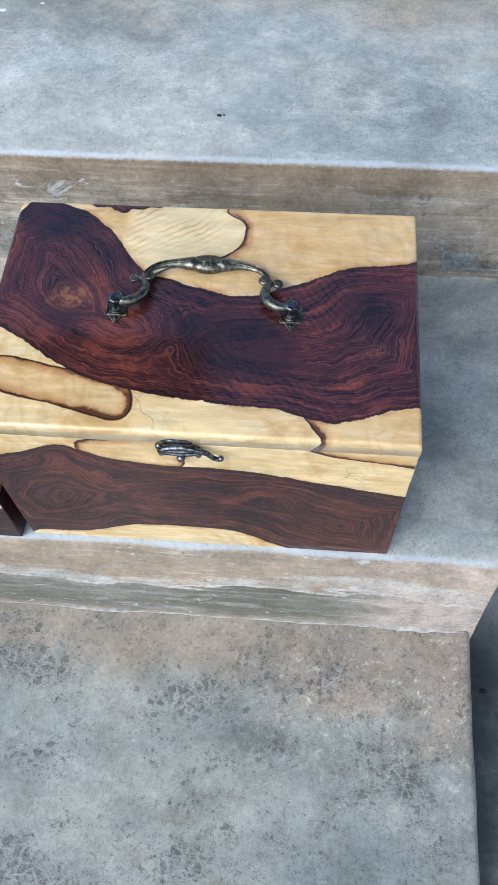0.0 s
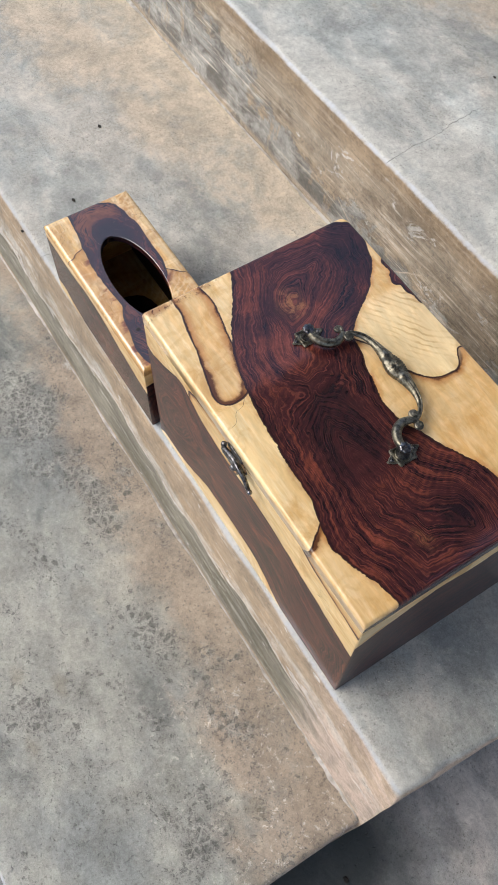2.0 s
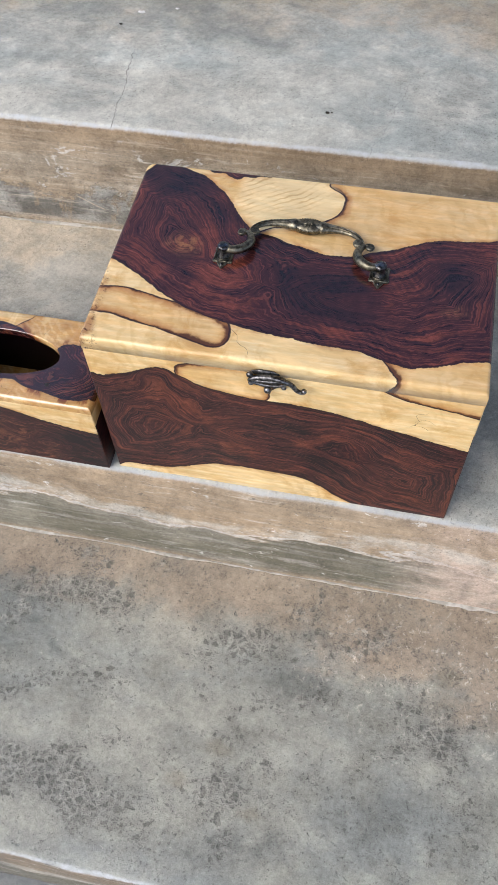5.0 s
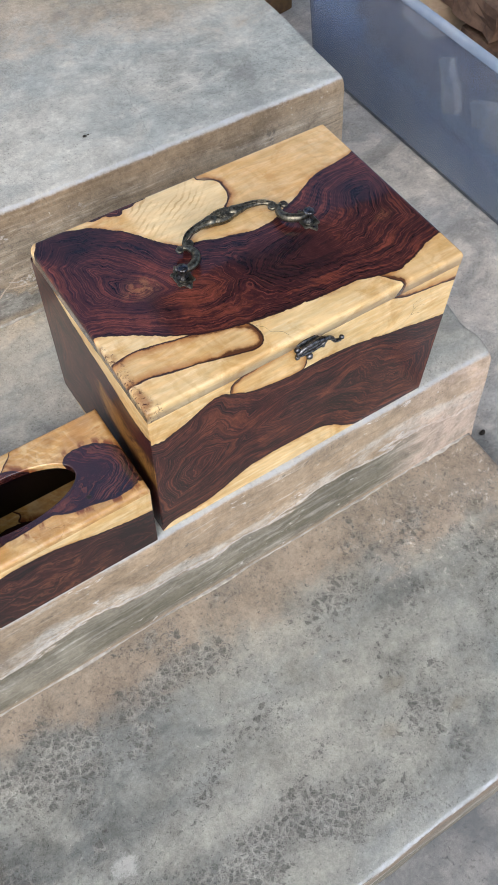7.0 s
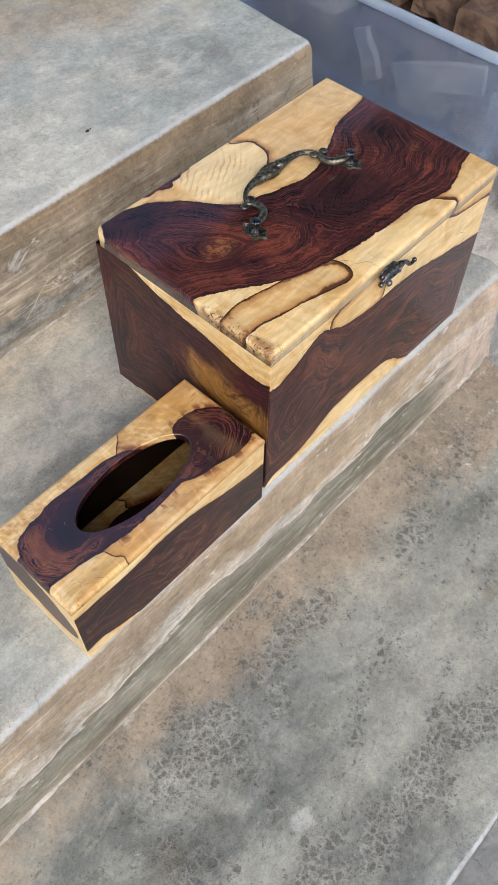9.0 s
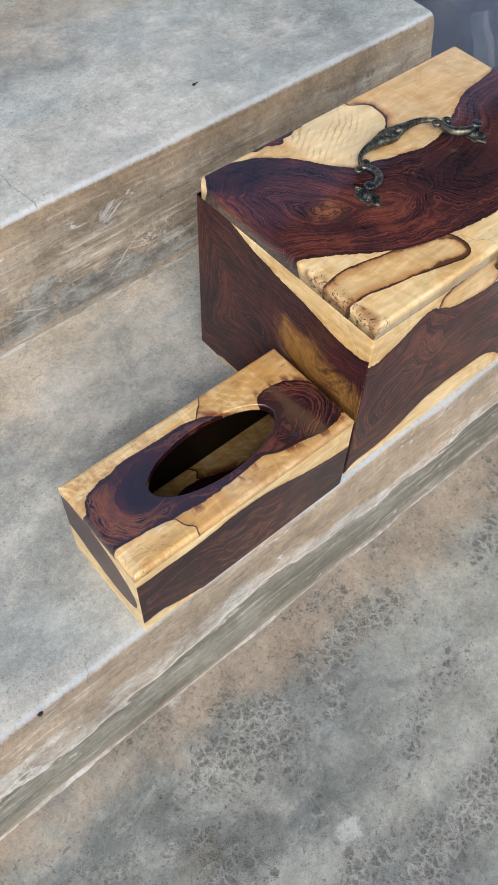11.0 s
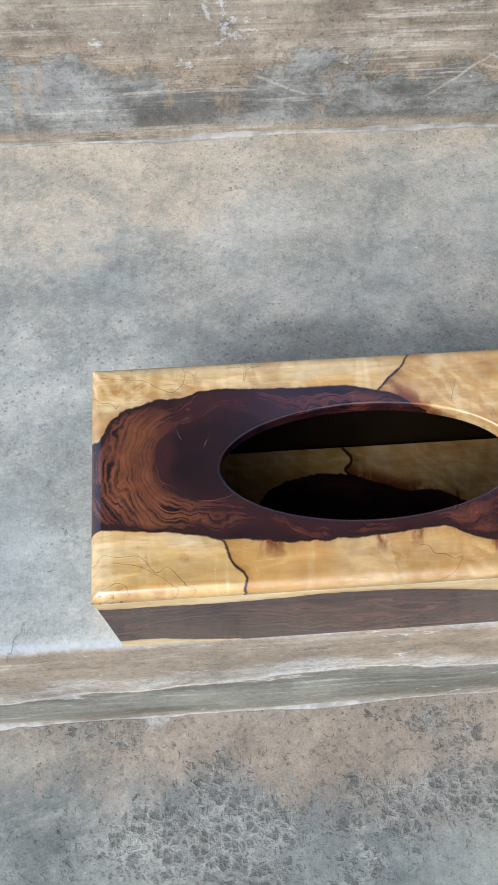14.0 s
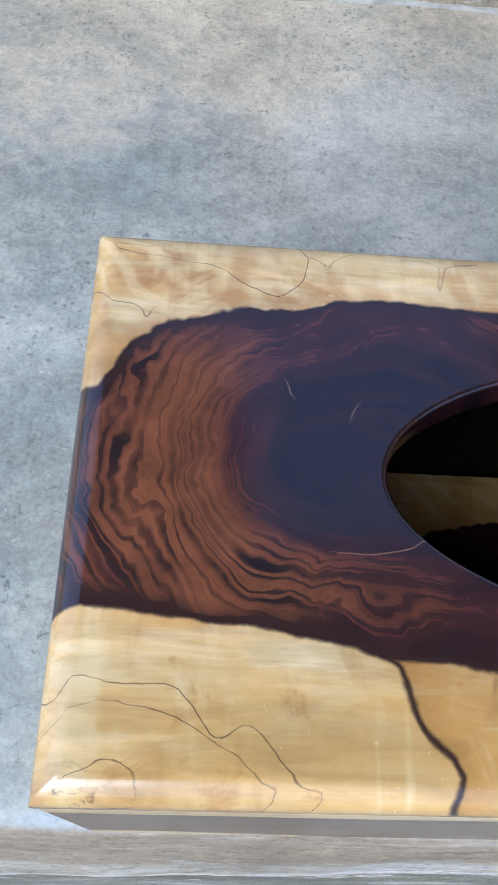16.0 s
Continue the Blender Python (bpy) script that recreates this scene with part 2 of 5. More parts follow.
    sap = k.mix(k.mul(line("twig", 0.21 * fine_veins), k.mul(faint, fine_veins)), sap, ink)
    base = k.mix(inside, sap, heart)
    rim = k.step(k.math("ABSOLUTE", k.sub(d, 0.4)), 0.4, 1.2, 0.94, 0.0)
    base = k.mix(rim, base, ink)
    base = k.mix(k.mul(line("nick", 0.20), 0.35), base, (0.42, 0.24, 0.14))
    # end grain pitted with tiny dark flecks
    rough = k.step(k.attr("pit"), 0.0, 8.0, 0.0, 1.0)
    flecks = k.mul(rough, k.step(k.noise(170, 5, 0.75, None, 0.6), 0.50, 0.62))
    base = k.mix(k.mul(k.mul(rough, k.step(k.noise(60, 4), 0.42, 0.62, 0.0, 0.8)), k.sub(1.0, inside)), base, (0.34, 0.155, 0.055))
    base = k.mix(k.mul(flecks, k.sub(1.0, inside)), base, (0.085, 0.028, 0.013))
    # scales the whole colour down where shade is painted in
    if shade_scale < 1:
        base = tinted(base, shade_scale)
    dust = k.step(k.noise(750, 2, 0.5), 0.66, 0.74)
    smear = k.noise(11, 3)
    return k.done(Base_Color=base, Roughness=0.45, Specular_IOR_Level=0.10, Coat_Weight=coat, Coat_IOR=ior,
                  Coat_Roughness=k.add(k.mul(dust, 0.12), k.step(smear, 0.3, 0.75, gloss, gloss + 0.06)),
                  Normal=k.bump(k.add(k.mul(ring, 0.3), k.mul(flecks, -2.0)), 0.10, 0.0004),
                  Coat_Normal=k.bump(k.noise(35, 2), 0.05, 0.002))


def concrete(name, cool, warm, deep, stain, edge_y, top, riser_h, tan_band=None, blotch=0.8, crackle=0.0, spots=(), cracks=(), riser="upper", dark_ground=None, nose=0.60, tan=None, patches=(), seed=0.0, relief=0.45, stains=(), clouds=(), pits=0.45, rough=0.70):
    """Weathered cement steps: cool and warm clouds, dark blotches, tan stains, grit, crazing, a pale worn nosing and streaked risers."""
    k = Nodes(name)
    geo = k.node("ShaderNodeNewGeometry")
    split = k.node("ShaderNodeSeparateXYZ", Vector=geo.outputs["Normal"])
    pos = k.node("ShaderNodeSeparateXYZ", Vector=k.coords())
    px, py, pz = pos.outputs
    upright = k.step(split.outputs[2], 0.35, 0.85, 1.0, 0.0)
    shift = (seed, seed * 1.7, 0)
    big = k.noise(5.0, 6, 0.62, k.coords((0.8, 1.3, 1), move=shift), 0.3)
    mid = k.noise(17, 6, 0.68, k.coords(move=shift), 0.3)
    small = k.noise(62, 5, 0.70, k.coords(move=shift))
    tiny = k.noise(210, 4, 0.70, k.coords(move=shift))
    grit = k.noise(620, 3, 0.75)
    # tread
    tread = k.mix(k.step(big, 0.38, 0.60), cool, warm)
    smudge = k.add(k.mul(k.noise(6.5, 6, 0.66, k.coords((1, 1.5, 1), move=(seed + 3, 1, 0)), 0.4), 0.72), k.mul(mid, 0.28))
    if crackle:
        smudge = k.add(smudge, k.step(px, 0.02, -0.18, -0.035, 0.035))
    tread = k.mix(k.step(smudge, 0.48, 0.63, 0.0, blotch), tread, deep)
    tread = k.mix(k.step(k.add(k.mul(mid, 0.7), k.mul(small, 0.3)), 0.30, 0.47, 0.55, 0.0), tread, tuple(min(0.75, 1.35 * c) for c in warm))
    veil = k.noise(12, 6, 0.68, k.coords((0.8, 1.3, 1), move=(seed + 5, 8, 3)), 0.6)
    tread = k.mix(k.step(veil, 0.51, 0.62, 0.0, 0.45), tread, tuple(min(0.8, 1.14 * c) for c in warm))
    tread = k.mix(k.step(veil, 0.36, 0.48, 0.55, 0.0), tread, tuple(0.5 * a + 0.5 * b for a, b in zip(cool, deep)))
    blot = k.add(k.mul(k.noise(8, 6, 0.66, k.coords((1, 1.4, 1), move=(seed + 7, 2, 0)), 0.3), 0.62), k.mul(k.add(mid, small), 0.19))
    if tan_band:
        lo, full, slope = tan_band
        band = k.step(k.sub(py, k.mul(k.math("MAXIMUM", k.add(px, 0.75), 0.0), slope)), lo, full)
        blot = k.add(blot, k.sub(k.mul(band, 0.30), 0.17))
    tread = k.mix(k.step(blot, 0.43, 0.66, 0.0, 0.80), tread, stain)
    for x, y, rx, ry, amount in clouds:
        near = k.math("SQRT", k.add(k.math("POWER", k.mul(k.sub(px, x), 1 / rx), 2.0), k.math("POWER", k.mul(k.sub(py, y), 1 / ry), 2.0)))
        near = k.add(near, k.add(k.mul(k.sub(veil, 0.5), 3.2), k.mul(k.sub(mid, 0.5), 2.2)))
        tread = k.mix(k.step(near, 0.2, 1.5, abs(amount), 0.0), tread, deep if amount > 0 else tuple(1.12 * c for c in warm))
    # riser: brushed along the step
    height = None
    foot = k.sub(pz, top - riser_h)
    drawn = k.noise(9, 6, 0.7, k.coords((0.30, 1, 1.8), move=shift))
    fine = k.noise(34, 7, 0.75, k.coords((0.07, 1, 3.4), move=shift))
    tan = tan or stain
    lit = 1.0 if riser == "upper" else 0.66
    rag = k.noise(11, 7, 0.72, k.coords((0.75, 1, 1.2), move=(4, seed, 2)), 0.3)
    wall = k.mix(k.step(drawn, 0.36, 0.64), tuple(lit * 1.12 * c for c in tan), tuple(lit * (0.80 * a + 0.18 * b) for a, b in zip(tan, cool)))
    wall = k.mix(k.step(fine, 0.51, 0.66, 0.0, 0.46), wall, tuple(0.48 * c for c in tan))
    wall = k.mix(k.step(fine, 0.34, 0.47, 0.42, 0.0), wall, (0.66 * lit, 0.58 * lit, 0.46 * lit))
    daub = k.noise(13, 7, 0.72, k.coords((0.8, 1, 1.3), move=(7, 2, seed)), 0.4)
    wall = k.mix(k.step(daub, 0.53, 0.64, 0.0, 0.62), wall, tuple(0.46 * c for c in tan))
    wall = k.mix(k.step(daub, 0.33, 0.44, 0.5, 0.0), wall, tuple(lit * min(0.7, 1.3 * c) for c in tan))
    if riser == "upper":
        # grey coats under the flaked tan one, widest to the far end
        level = k.add(k.sub(foot, k.step(px, -0.80, 0.10, 0.105, 0.028)), k.mul(k.sub(rag, 0.5), -0.26))
        ash = k.mix(k.step(k.noise(17, 6, 0.7, k.coords((0.9, 1, 1.5), move=(1, 2, 3)), 0.4), 0.42, 0.62), (0.325, 0.322, 0.295), (0.145, 0.140, 0.125))
        ash = k.mix(k.step(k.noise(24, 6, 0.7, k.coords((1.5, 1, 0.5))), 0.55, 0.66, 0.0, 0.55), ash, (0.42, 0.31, 0.19))
        wall = k.mix(k.mul(k.step(level, -0.006, 0.006, 1.0, 0.0), k.step(foot, 0.004, 0.014)), wall, ash)
        rim = k.step(k.math("ABSOLUTE", k.sub(level, 0.004)), 0.001, 0.005, 0.55, 0.0)
        wall = k.mix(k.mul(rim, k.step(foot, 0.006, 0.016)), wall, (0.13, 0.12, 0.10))
        scrape = k.noise(60, 6, 0.78, k.coords((0.10, 1, 2.2), move=(9, 0, 4)))
        wall = k.mix(k.step(scrape, 0.56, 0.64, 0.0, 0.42), wall, (0.60, 0.53, 0.43))
        wall = k.mix(k.step(scrape, 0.36, 0.43, 0.38, 0.0), wall, (0.15, 0.125, 0.09))
        brush = k.noise(130, 4, 0.7, k.coords((0.07, 1, 1.0), turn=(0, -9, 0), move=(2, 6, 1)))
        patchy = k.step(k.noise(7, 4, 0.6, k.coords((0.7, 1, 1.6), move=(3, 3, 8))), 0.40, 0.60, 0.25, 1.0)
        wall = k.mix(k.mul(k.step(brush, 0.54, 0.66), k.mul(patchy, 0.62)), wall, (0.66, 0.60, 0.51))
        wall = k.mix(k.mul(k.step(brush, 0.33, 0.45, 1.0, 0.0), k.mul(patchy, 0.55)), wall, (0.14, 0.115, 0.085))
        flaw = k.add(k.noise(20, 6, 0.75, k.coords((0.9, 1, 1.5), move=(6, 4, 2)), 0.5), k.step(px, -1.2, 0.1, 0.04, -0.02))
        wall = k.mix(k.step(flaw, 0.60, 0.66, 0.0, 0.75), wall, (0.125, 0.120, 0.108))
        wall = k.mix(k.step(flaw, 0.33, 0.38, 0.75, 0.0), wall, (0.60, 0.585, 0.55))
        height = k.mul(brush, 2.5)
        for x0, z0, x1, z1 in ((-0.044, 0.026, 0.010, 0.066), (-0.012, 0.050, 0.024, 0.042), (-0.17, 0.050, -0.128, 0.031)):
            length = math.hypot(x1 - x0, z1 - z0)
            tx, tz = (x1 - x0) / length, (z1 - z0) / length
            reach = k.add(k.mul(k.sub(px, x0), tx), k.mul(k.sub(foot, z0), tz))
            off = k.add(k.sub(k.mul(k.sub(px, x0), -tz), k.mul(k.sub(foot, z0), -tx)), k.mul(k.sub(k.noise(40, 3), 0.5), 0.004))
            mark = k.mul(k.mul(k.step(reach, 0.0, 0.006), k.step(reach, length - 0.006, length, 1.0, 0.0)), k.step(k.math("ABSOLUTE", off), 0.0004, 0.0016, 0.55, 0.0))
            wall = k.mix(mark, wall, (0.58, 0.49, 0.38))
        # brown band painted along the top for the shade under the nosing
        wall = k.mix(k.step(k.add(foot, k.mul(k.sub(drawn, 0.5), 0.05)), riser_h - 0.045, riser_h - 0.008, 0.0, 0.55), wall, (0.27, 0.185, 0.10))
    else:
        # a pale smear, and an olive-grey wash along the foot
        level = k.add(foot, k.mul(k.sub(k.noise(9, 6, 0.65, k.coords((0.5, 1, 1.4), move=(2, 5, seed))), 0.5), 0.13))
        wall = k.mix(k.mul(k.step(k.math("ABSOLUTE", k.sub(level, 0.088)), 0.004, 0.018, 0.72, 0.0), k.step(rag, 0.38, 0.60)), wall, (0.56, 0.55, 0.50))
        wash = k.mix(k.step(k.noise(14, 6, 0.7, k.coords((0.35, 1, 1.6), move=(3, 1, seed))), 0.38, 0.62), (0.124, 0.118, 0.086), (0.225, 0.214, 0.168))
        wash = k.mix(k.step(fine, 0.50, 0.62, 0.0, 0.4), wash, (0.36, 0.35, 0.31))
        wall = k.mix(k.mul(k.step(level, 0.066, 0.071, 0.94, 0.0), k.step(foot, 0.000, 0.012)), wall, wash)
        wall = k.mix(k.step(k.math("ABSOLUTE", k.sub(level, 0.0725)), 0.0010, 0.0045, 0.75, 0.0), wall, (0.58, 0.57, 0.54))
        lick = k.noise(70, 5, 0.72, k.coords((0.16, 1, 1.6), turn=(0, -4, 0), move=(5, 2, seed)))
        wall = k.mix(k.step(lick, 0.55, 0.65, 0.0, 0.34), wall, (0.60, 0.575, 0.52))
        wall = k.mix(k.step(lick, 0.33, 0.43, 0.28, 0.0), wall, (0.15, 0.135, 0.105))
        fleck = k.noise(46, 5, 0.75, k.coords((0.6, 1, 1.4), move=(1, 9, seed)), 0.4)
        wall = k.mix(k.step(fleck, 0.63, 0.67, 0.0, 0.85), wall, (0.66, 0.645, 0.60))
        wall = k.mix(k.step(fleck, 0.32, 0.36, 0.70, 0.0), wall, (0.12, 0.112, 0.092))
        height = k.add(k.mul(lick, 2.0), k.mul(fleck, 2.0))
        wall = k.mix(k.mul(k.step(px, 0.30, 0.40), k.step(rag, 0.4, 0.6, 0.8, 0.2)), wall, (0.56, 0.45, 0.37))
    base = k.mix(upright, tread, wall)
    height = k.add(k.mul(height, upright) if height else 0.0, k.add(k.mul(small, 0.6), k.add(k.mul(tiny, 0.35), k.mul(grit, 0.30))))
    height = k.add(height, k.mul(k.mul(k.add(fine, daub), upright), 1.1))
    pepper = k.mul(k.step(k.add(k.cells(240, "F1", None), k.mul(k.sub(tiny, 0.5), 0.5)), 0.10, 0.28, 1.0, 0.0), k.step(k.noise(9, 5, 0.66, k.coords(move=(5, 3, 1))), 0.40, 0.60))
    base = k.mix(k.mul(pepper, 0.50), base, (0.10, 0.095, 0.085))
    if crackle:
        jig = k.t.nodes.new("ShaderNodeVectorMath")
        jig.operation = "ADD"
        wave = k.t.nodes.new("ShaderNodeTexNoise")
        wave.inputs["Scale"].default_value, wave.inputs["Detail"].default_value = 80, 4
        k.t.links.new(k.coords(), wave.inputs["Vector"])
        shrink = k.t.nodes.new("ShaderNodeVectorMath")
        shrink.operation = "SCALE"
        shrink.inputs["Scale"].default_value = 0.008
        k.t.links.new(wave.outputs["Color"], shrink.inputs[0])
        k.t.links.new(k.coords(), jig.inputs[0])
        k.t.links.new(shrink.outputs[0], jig.inputs[1])
        # crazed islands: close-set in the middle of a patch, dwindling to lone chips at its rim
        where = k.mul(k.sub(k.noise(15.0, 6, 0.70, k.coords((1, 1.3, 1), move=(0.35, 1.9, 0)), 0.4), 0.5), 1.05)
        spread = 0.445
        for x, y, rx, ry, gain in patches:
            near = k.math("SQRT", k.add(k.math("POWER", k.mul(k.sub(px, x), 1 / rx), 2.0), k.math("POWER", k.mul(k.sub(py, y), 1 / ry), 2.0)))
            spread = k.math("MAXIMUM", spread, k.step(near, 0.0, 1.6, 0.45 + gain, 0.445))
        where = k.add(where, spread)
        base = k.mix(k.step(where, 0.42, 0.64, 0.0, 0.30), base, (0.160, 0.164, 0.150))
        for scale, lo, hi, weight in ((84, 0.465, 0.655, 0.58), (170, 0.41, 0.67, 0.56), (380, 0.36, 0.66, 0.50)):
            cell = k.cells(scale, "DISTANCE_TO_EDGE", jig.outputs[0])
            tone = k.node("ShaderNodeSeparateColor", Color=k.cells(scale, "F1", jig.outputs[0], "Color")).outputs[0]
            gap = k.add(k.step(k.add(where, k.mul(k.sub(tone, 0.5), 0.15)), lo, hi, 0.58, 0.12), k.mul(k.sub(tiny, 0.5), 0.20))
            flake = k.mul(k.step(k.sub(cell, gap), -0.03, 0.06), k.add(0.45, k.mul(tone, 0.75)))
            base = k.mix(k.mul(flake, weight * crackle), base, (0.104, 0.104, 0.092))
            height = k.sub(height, k.mul(flake, 0.3))
        for scale, lo, hi in ((84, 0.51, 0.64), (170, 0.56, 0.72)):
            web = k.add(k.cells(scale, "DISTANCE_TO_EDGE", jig.outputs[0]), k.mul(k.sub(tiny, 0.5), 0.16))
            lace = k.mul(k.step(web, 0.03, 0.17, 1.0, 0.0), k.step(k.add(where, k.mul(k.sub(small, 0.5), 0.35)), lo, hi))
            base = k.mix(k.mul(lace, 0.34), base, (0.375, 0.370, 0.320))
        rough_end = k.mul(k.step(px, 0.14, 0.34), k.step(py, -0.30, -0.12))
        scabs = k.noise(95, 5, 0.78, k.coords(move=(4, 1, 1)), 0.5)
        base = k.mix(k.mul(rough_end, k.step(scabs, 0.57, 0.64, 0.0, 0.75)), base, (0.56, 0.52, 0.45))
        base = k.mix(k.mul(rough_end, k.step(scabs, 0.34, 0.42, 0.70, 0.0)), base, (0.115, 0.110, 0.095))
        chips = k.step(k.add(k.cells(150, "F1", jig.outputs[0]), k.mul(k.sub(tiny, 0.5), 0.6)), 0.16, 0.26, 1.0, 0.0)
        chips = k.mul(chips, k.step(k.add(k.noise(12, 5, 0.65, k.coords(move=(2, 8, 0))), k.step(py, -0.20, -0.05, 0.0, 0.07)), 0.50, 0.60))
        base = k.mix(k.mul(chips, 0.45), base, (0.095, 0.090, 0.080))
    for x, y, r in stains:
        far = k.math("SQRT", k.add(k.math("POWER", k.sub(px, x), 2.0), k.math("POWER", k.mul(k.sub(py, y), 1.6), 2.0)))
        far = k.add(far, k.mul(k.sub(k.noise(55, 6, 0.8), 0.5), r * 2.6))
        base = k.mix(k.step(far, r * 0.1, r * 1.4, 0.40, 0.0), base, (0.175, 0.150, 0.095))
    pocks = k.noise(150, 5, 0.78, k.coords(move=(seed, 4, 2)), 0.5)
    zone = k.step(k.noise(12, 4, 0.6, k.coords(move=(2, seed, 6))), 0.38, 0.62, 0.2, 1.0)
    base = k.mix(k.mul(k.step(pocks, 0.60, 0.68), k.mul(zone, pits)), base, tuple(0.35 * c for c in cool))
    base = k.mix(k.mul(k.step(pocks, 0.30, 0.37, 1.0, 0.0), k.mul(zone, pits)), base, tuple(min(0.8, 1.55 * c) for c in warm))
    height = k.sub(height, k.mul(k.step(pocks, 0.58, 0.68), 0.8))
    # mottling at four sizes
    shade = k.add(1.0, k.add(k.add(k.mul(k.sub(mid, 0.5), 1.5), k.mul(k.sub(small, 0.5), 0.70)), k.add(k.mul(k.sub(tiny, 0.5), 0.80), k.mul(k.sub(grit, 0.5), 0.85))))
    tone_node = k.t.nodes.new("ShaderNodeVectorMath")
    tone_node.operation = "SCALE"
    k.put(tone_node.inputs[0], base)
    k.put(tone_node.inputs["Scale"], shade)
    base = tone_node.outputs[0]
    # ground darker before the lowest step and near black beside its end
    if dark_ground:
        x0, x1 = dark_ground
        ragged_x = k.add(px, k.mul(k.sub(k.noise(9, 6, 0.7), 0.5), 0.25))
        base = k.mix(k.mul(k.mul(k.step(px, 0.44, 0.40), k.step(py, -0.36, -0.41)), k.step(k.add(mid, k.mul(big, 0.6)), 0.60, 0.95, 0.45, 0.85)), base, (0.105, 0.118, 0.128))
        base = k.mix(k.mul(k.mul(k.step(px, 0.40, 0.44), k.step(ragged_x, x0, x1, 0.92, 0.0)), k.mul(k.step(py, 0.12, -0.02), k.step(py, -1.3, -0.8))), base, (0.040, 0.048, 0.045))
    frayed = k.add(py, k.mul(k.sub(k.noise(40, 5, 0.75, k.coords((0.4, 1, 1))), 0.5), 0.010))
    worn = k.mul(k.step(frayed, edge_y + 0.0058, edge_y + 0.0028), k.step(k.add(pz, k.mul(k.sub(tiny, 0.5), 0.006)), top - 0.0065, top - 0.0030))
    base = k.mix(k.mul(worn, k.step(small, 0.30, 0.66, 0.85, 0.25)), base, (0.94 * nose, nose, 1.07 * nose))
    bloom = k.mul(k.step(k.add(py, k.mul(k.sub(mid, 0.5), 0.06)), edge_y + 0.045, edge_y), k.sub(1.0, upright))
    base = k.mix(k.mul(bloom, 0.09 if riser == "upper" else 0.08), base, (0.60, 0.63, 0.64))
    for x, y, r in spots:
        far = k.math("SQRT", k.add(k.math("POWER", k.sub(px, x), 2.0), k.math("POWER", k.sub(py, y), 2.0)))
        far = k.add(far, k.mul(k.sub(k.noise(60, 6, 0.8), 0.5), r * 3.4))
        base = k.mix(k.step(far, r * 0.2, r * 1.0, 0.55, 0.0), base, (0.60, 0.60, 0.56))
    for x0, y0, x1, y1, ink in cracks:
        length = math.hypot(x1 - x0, y1 - y0)
        tx, ty = (x1 - x0) / length, (y1 - y0) / length
        along = k.add(k.mul(k.sub(px, x0), tx), k.mul(k.sub(py, y0), ty))
        across = k.sub(k.mul(k.sub(px, x0), -ty), k.mul(k.sub(py, y0), -tx))
        across = k.add(across, k.mul(k.sub(k.noise(30, 5, 0.65), 0.5), 0.022))
        there = k.mul(k.step(along, -0.004, 0.004), k.step(along, length - 0.05, length, 1.0, 0.0))
        line = k.mul(there, k.step(k.math("ABSOLUTE", across), 0.0001, 0.0007, 1.0, 0.0))
        base = k.mix(k.mul(line, ink), base, (0.07, 0.065, 0.06))
        height = k.sub(height, k.mul(line, 0.6))
    return k.done(Base_Color=base, Roughness=k.step(mid, 0.3, 0.7, rough - 0.10, rough + 0.16), Specular_IOR_Level=0.35 if rough > 0.6 else 0.5,
                  Normal=k.bump(height, relief, 0.0012))


def metal(name, deep, bright, rough):
    k = Nodes(name)
    n = k.noise(260, 4, 0.6)
    sheen = k.noise(60, 3)
    base = k.mix(k.step(n, 0.35, 0.7), deep, bright)
    return k.done(Base_Color=base, Metallic=1.0, Roughness=k.step(sheen, 0.3, 0.7, rough, rough + 0.18), Normal=k.bump(n, 0.25, 0.0003))


def plain(name, a, b, scale=30.0, rough=0.5, metallic=0.0, **more):
    k = Nodes(name)
    n = k.noise(scale, 5, 0.6)
    return k.done(Base_Color=k.mix(k.step(n, 0.35, 0.68), a, b), Roughness=rough, Metallic=metallic, Normal=k.bump(n, 0.2, 0.001), **more)


WOOD = wood("rosewood_lacquer", bold=1.45, dusk=0.40, tan=(0.34, 0.150, 0.056), flare=0.16, ior=1.56, rust=(0.128, 0.032, 0.019), lift=0.0, bends=0.6, lines=0.25, stroke=0.30, glow=0.35, burl=0.9)
WOOD_CALM = wood("rosewood_lacquer_front", bold=1.7, gloss=0.09, coat=0.70, rust=(0.105, 0.029, 0.017), lines=0.25, wander=24.0, lift=-0.08, glow=0.35)
WOOD_BROWN = wood("rosewood_lacquer_brown", bold=1.6, gloss=0.08, coat=0.8, rust=(0.120, 0.042, 0.025), lines=1.0, wander=34.0, bends=0.6, lift=-0.10)
WOOD_RINGED = wood("rosewood_lacquer_ringed", bold=1.15, tan=(0.190, 0.064, 0.024), rust=(0.105, 0.031, 0.017), dusk=0.60, ior=1.90, wander=12.0, bends=1.5, lift=0.16, lines=1.15, stroke=1.0, gloss=0.12, silken=1.0, fibres=0.4, fine_veins=0.75, amber=1.0, edge=1.0, pale=0.95)
# inside boards: unpolished, and halved in colour for the shade in the box
WOOD_BARE_SHADED = wood("rosewood_unpolished_shaded", bold=0.6, coat=0.0, dusk=0.75, shade_scale=0.50, pale=0.9, amber=1.0)
WOOD_SIDE = wood("rosewood_lacquer_side", grain=(7, 1, 7), bold=1.4, gloss=0.10, coat=0.5, tan=(0.30, 0.155, 0.036), rust=(0.085, 0.022, 0.014), lines=0.35, lift=-0.15, glow=0.5)
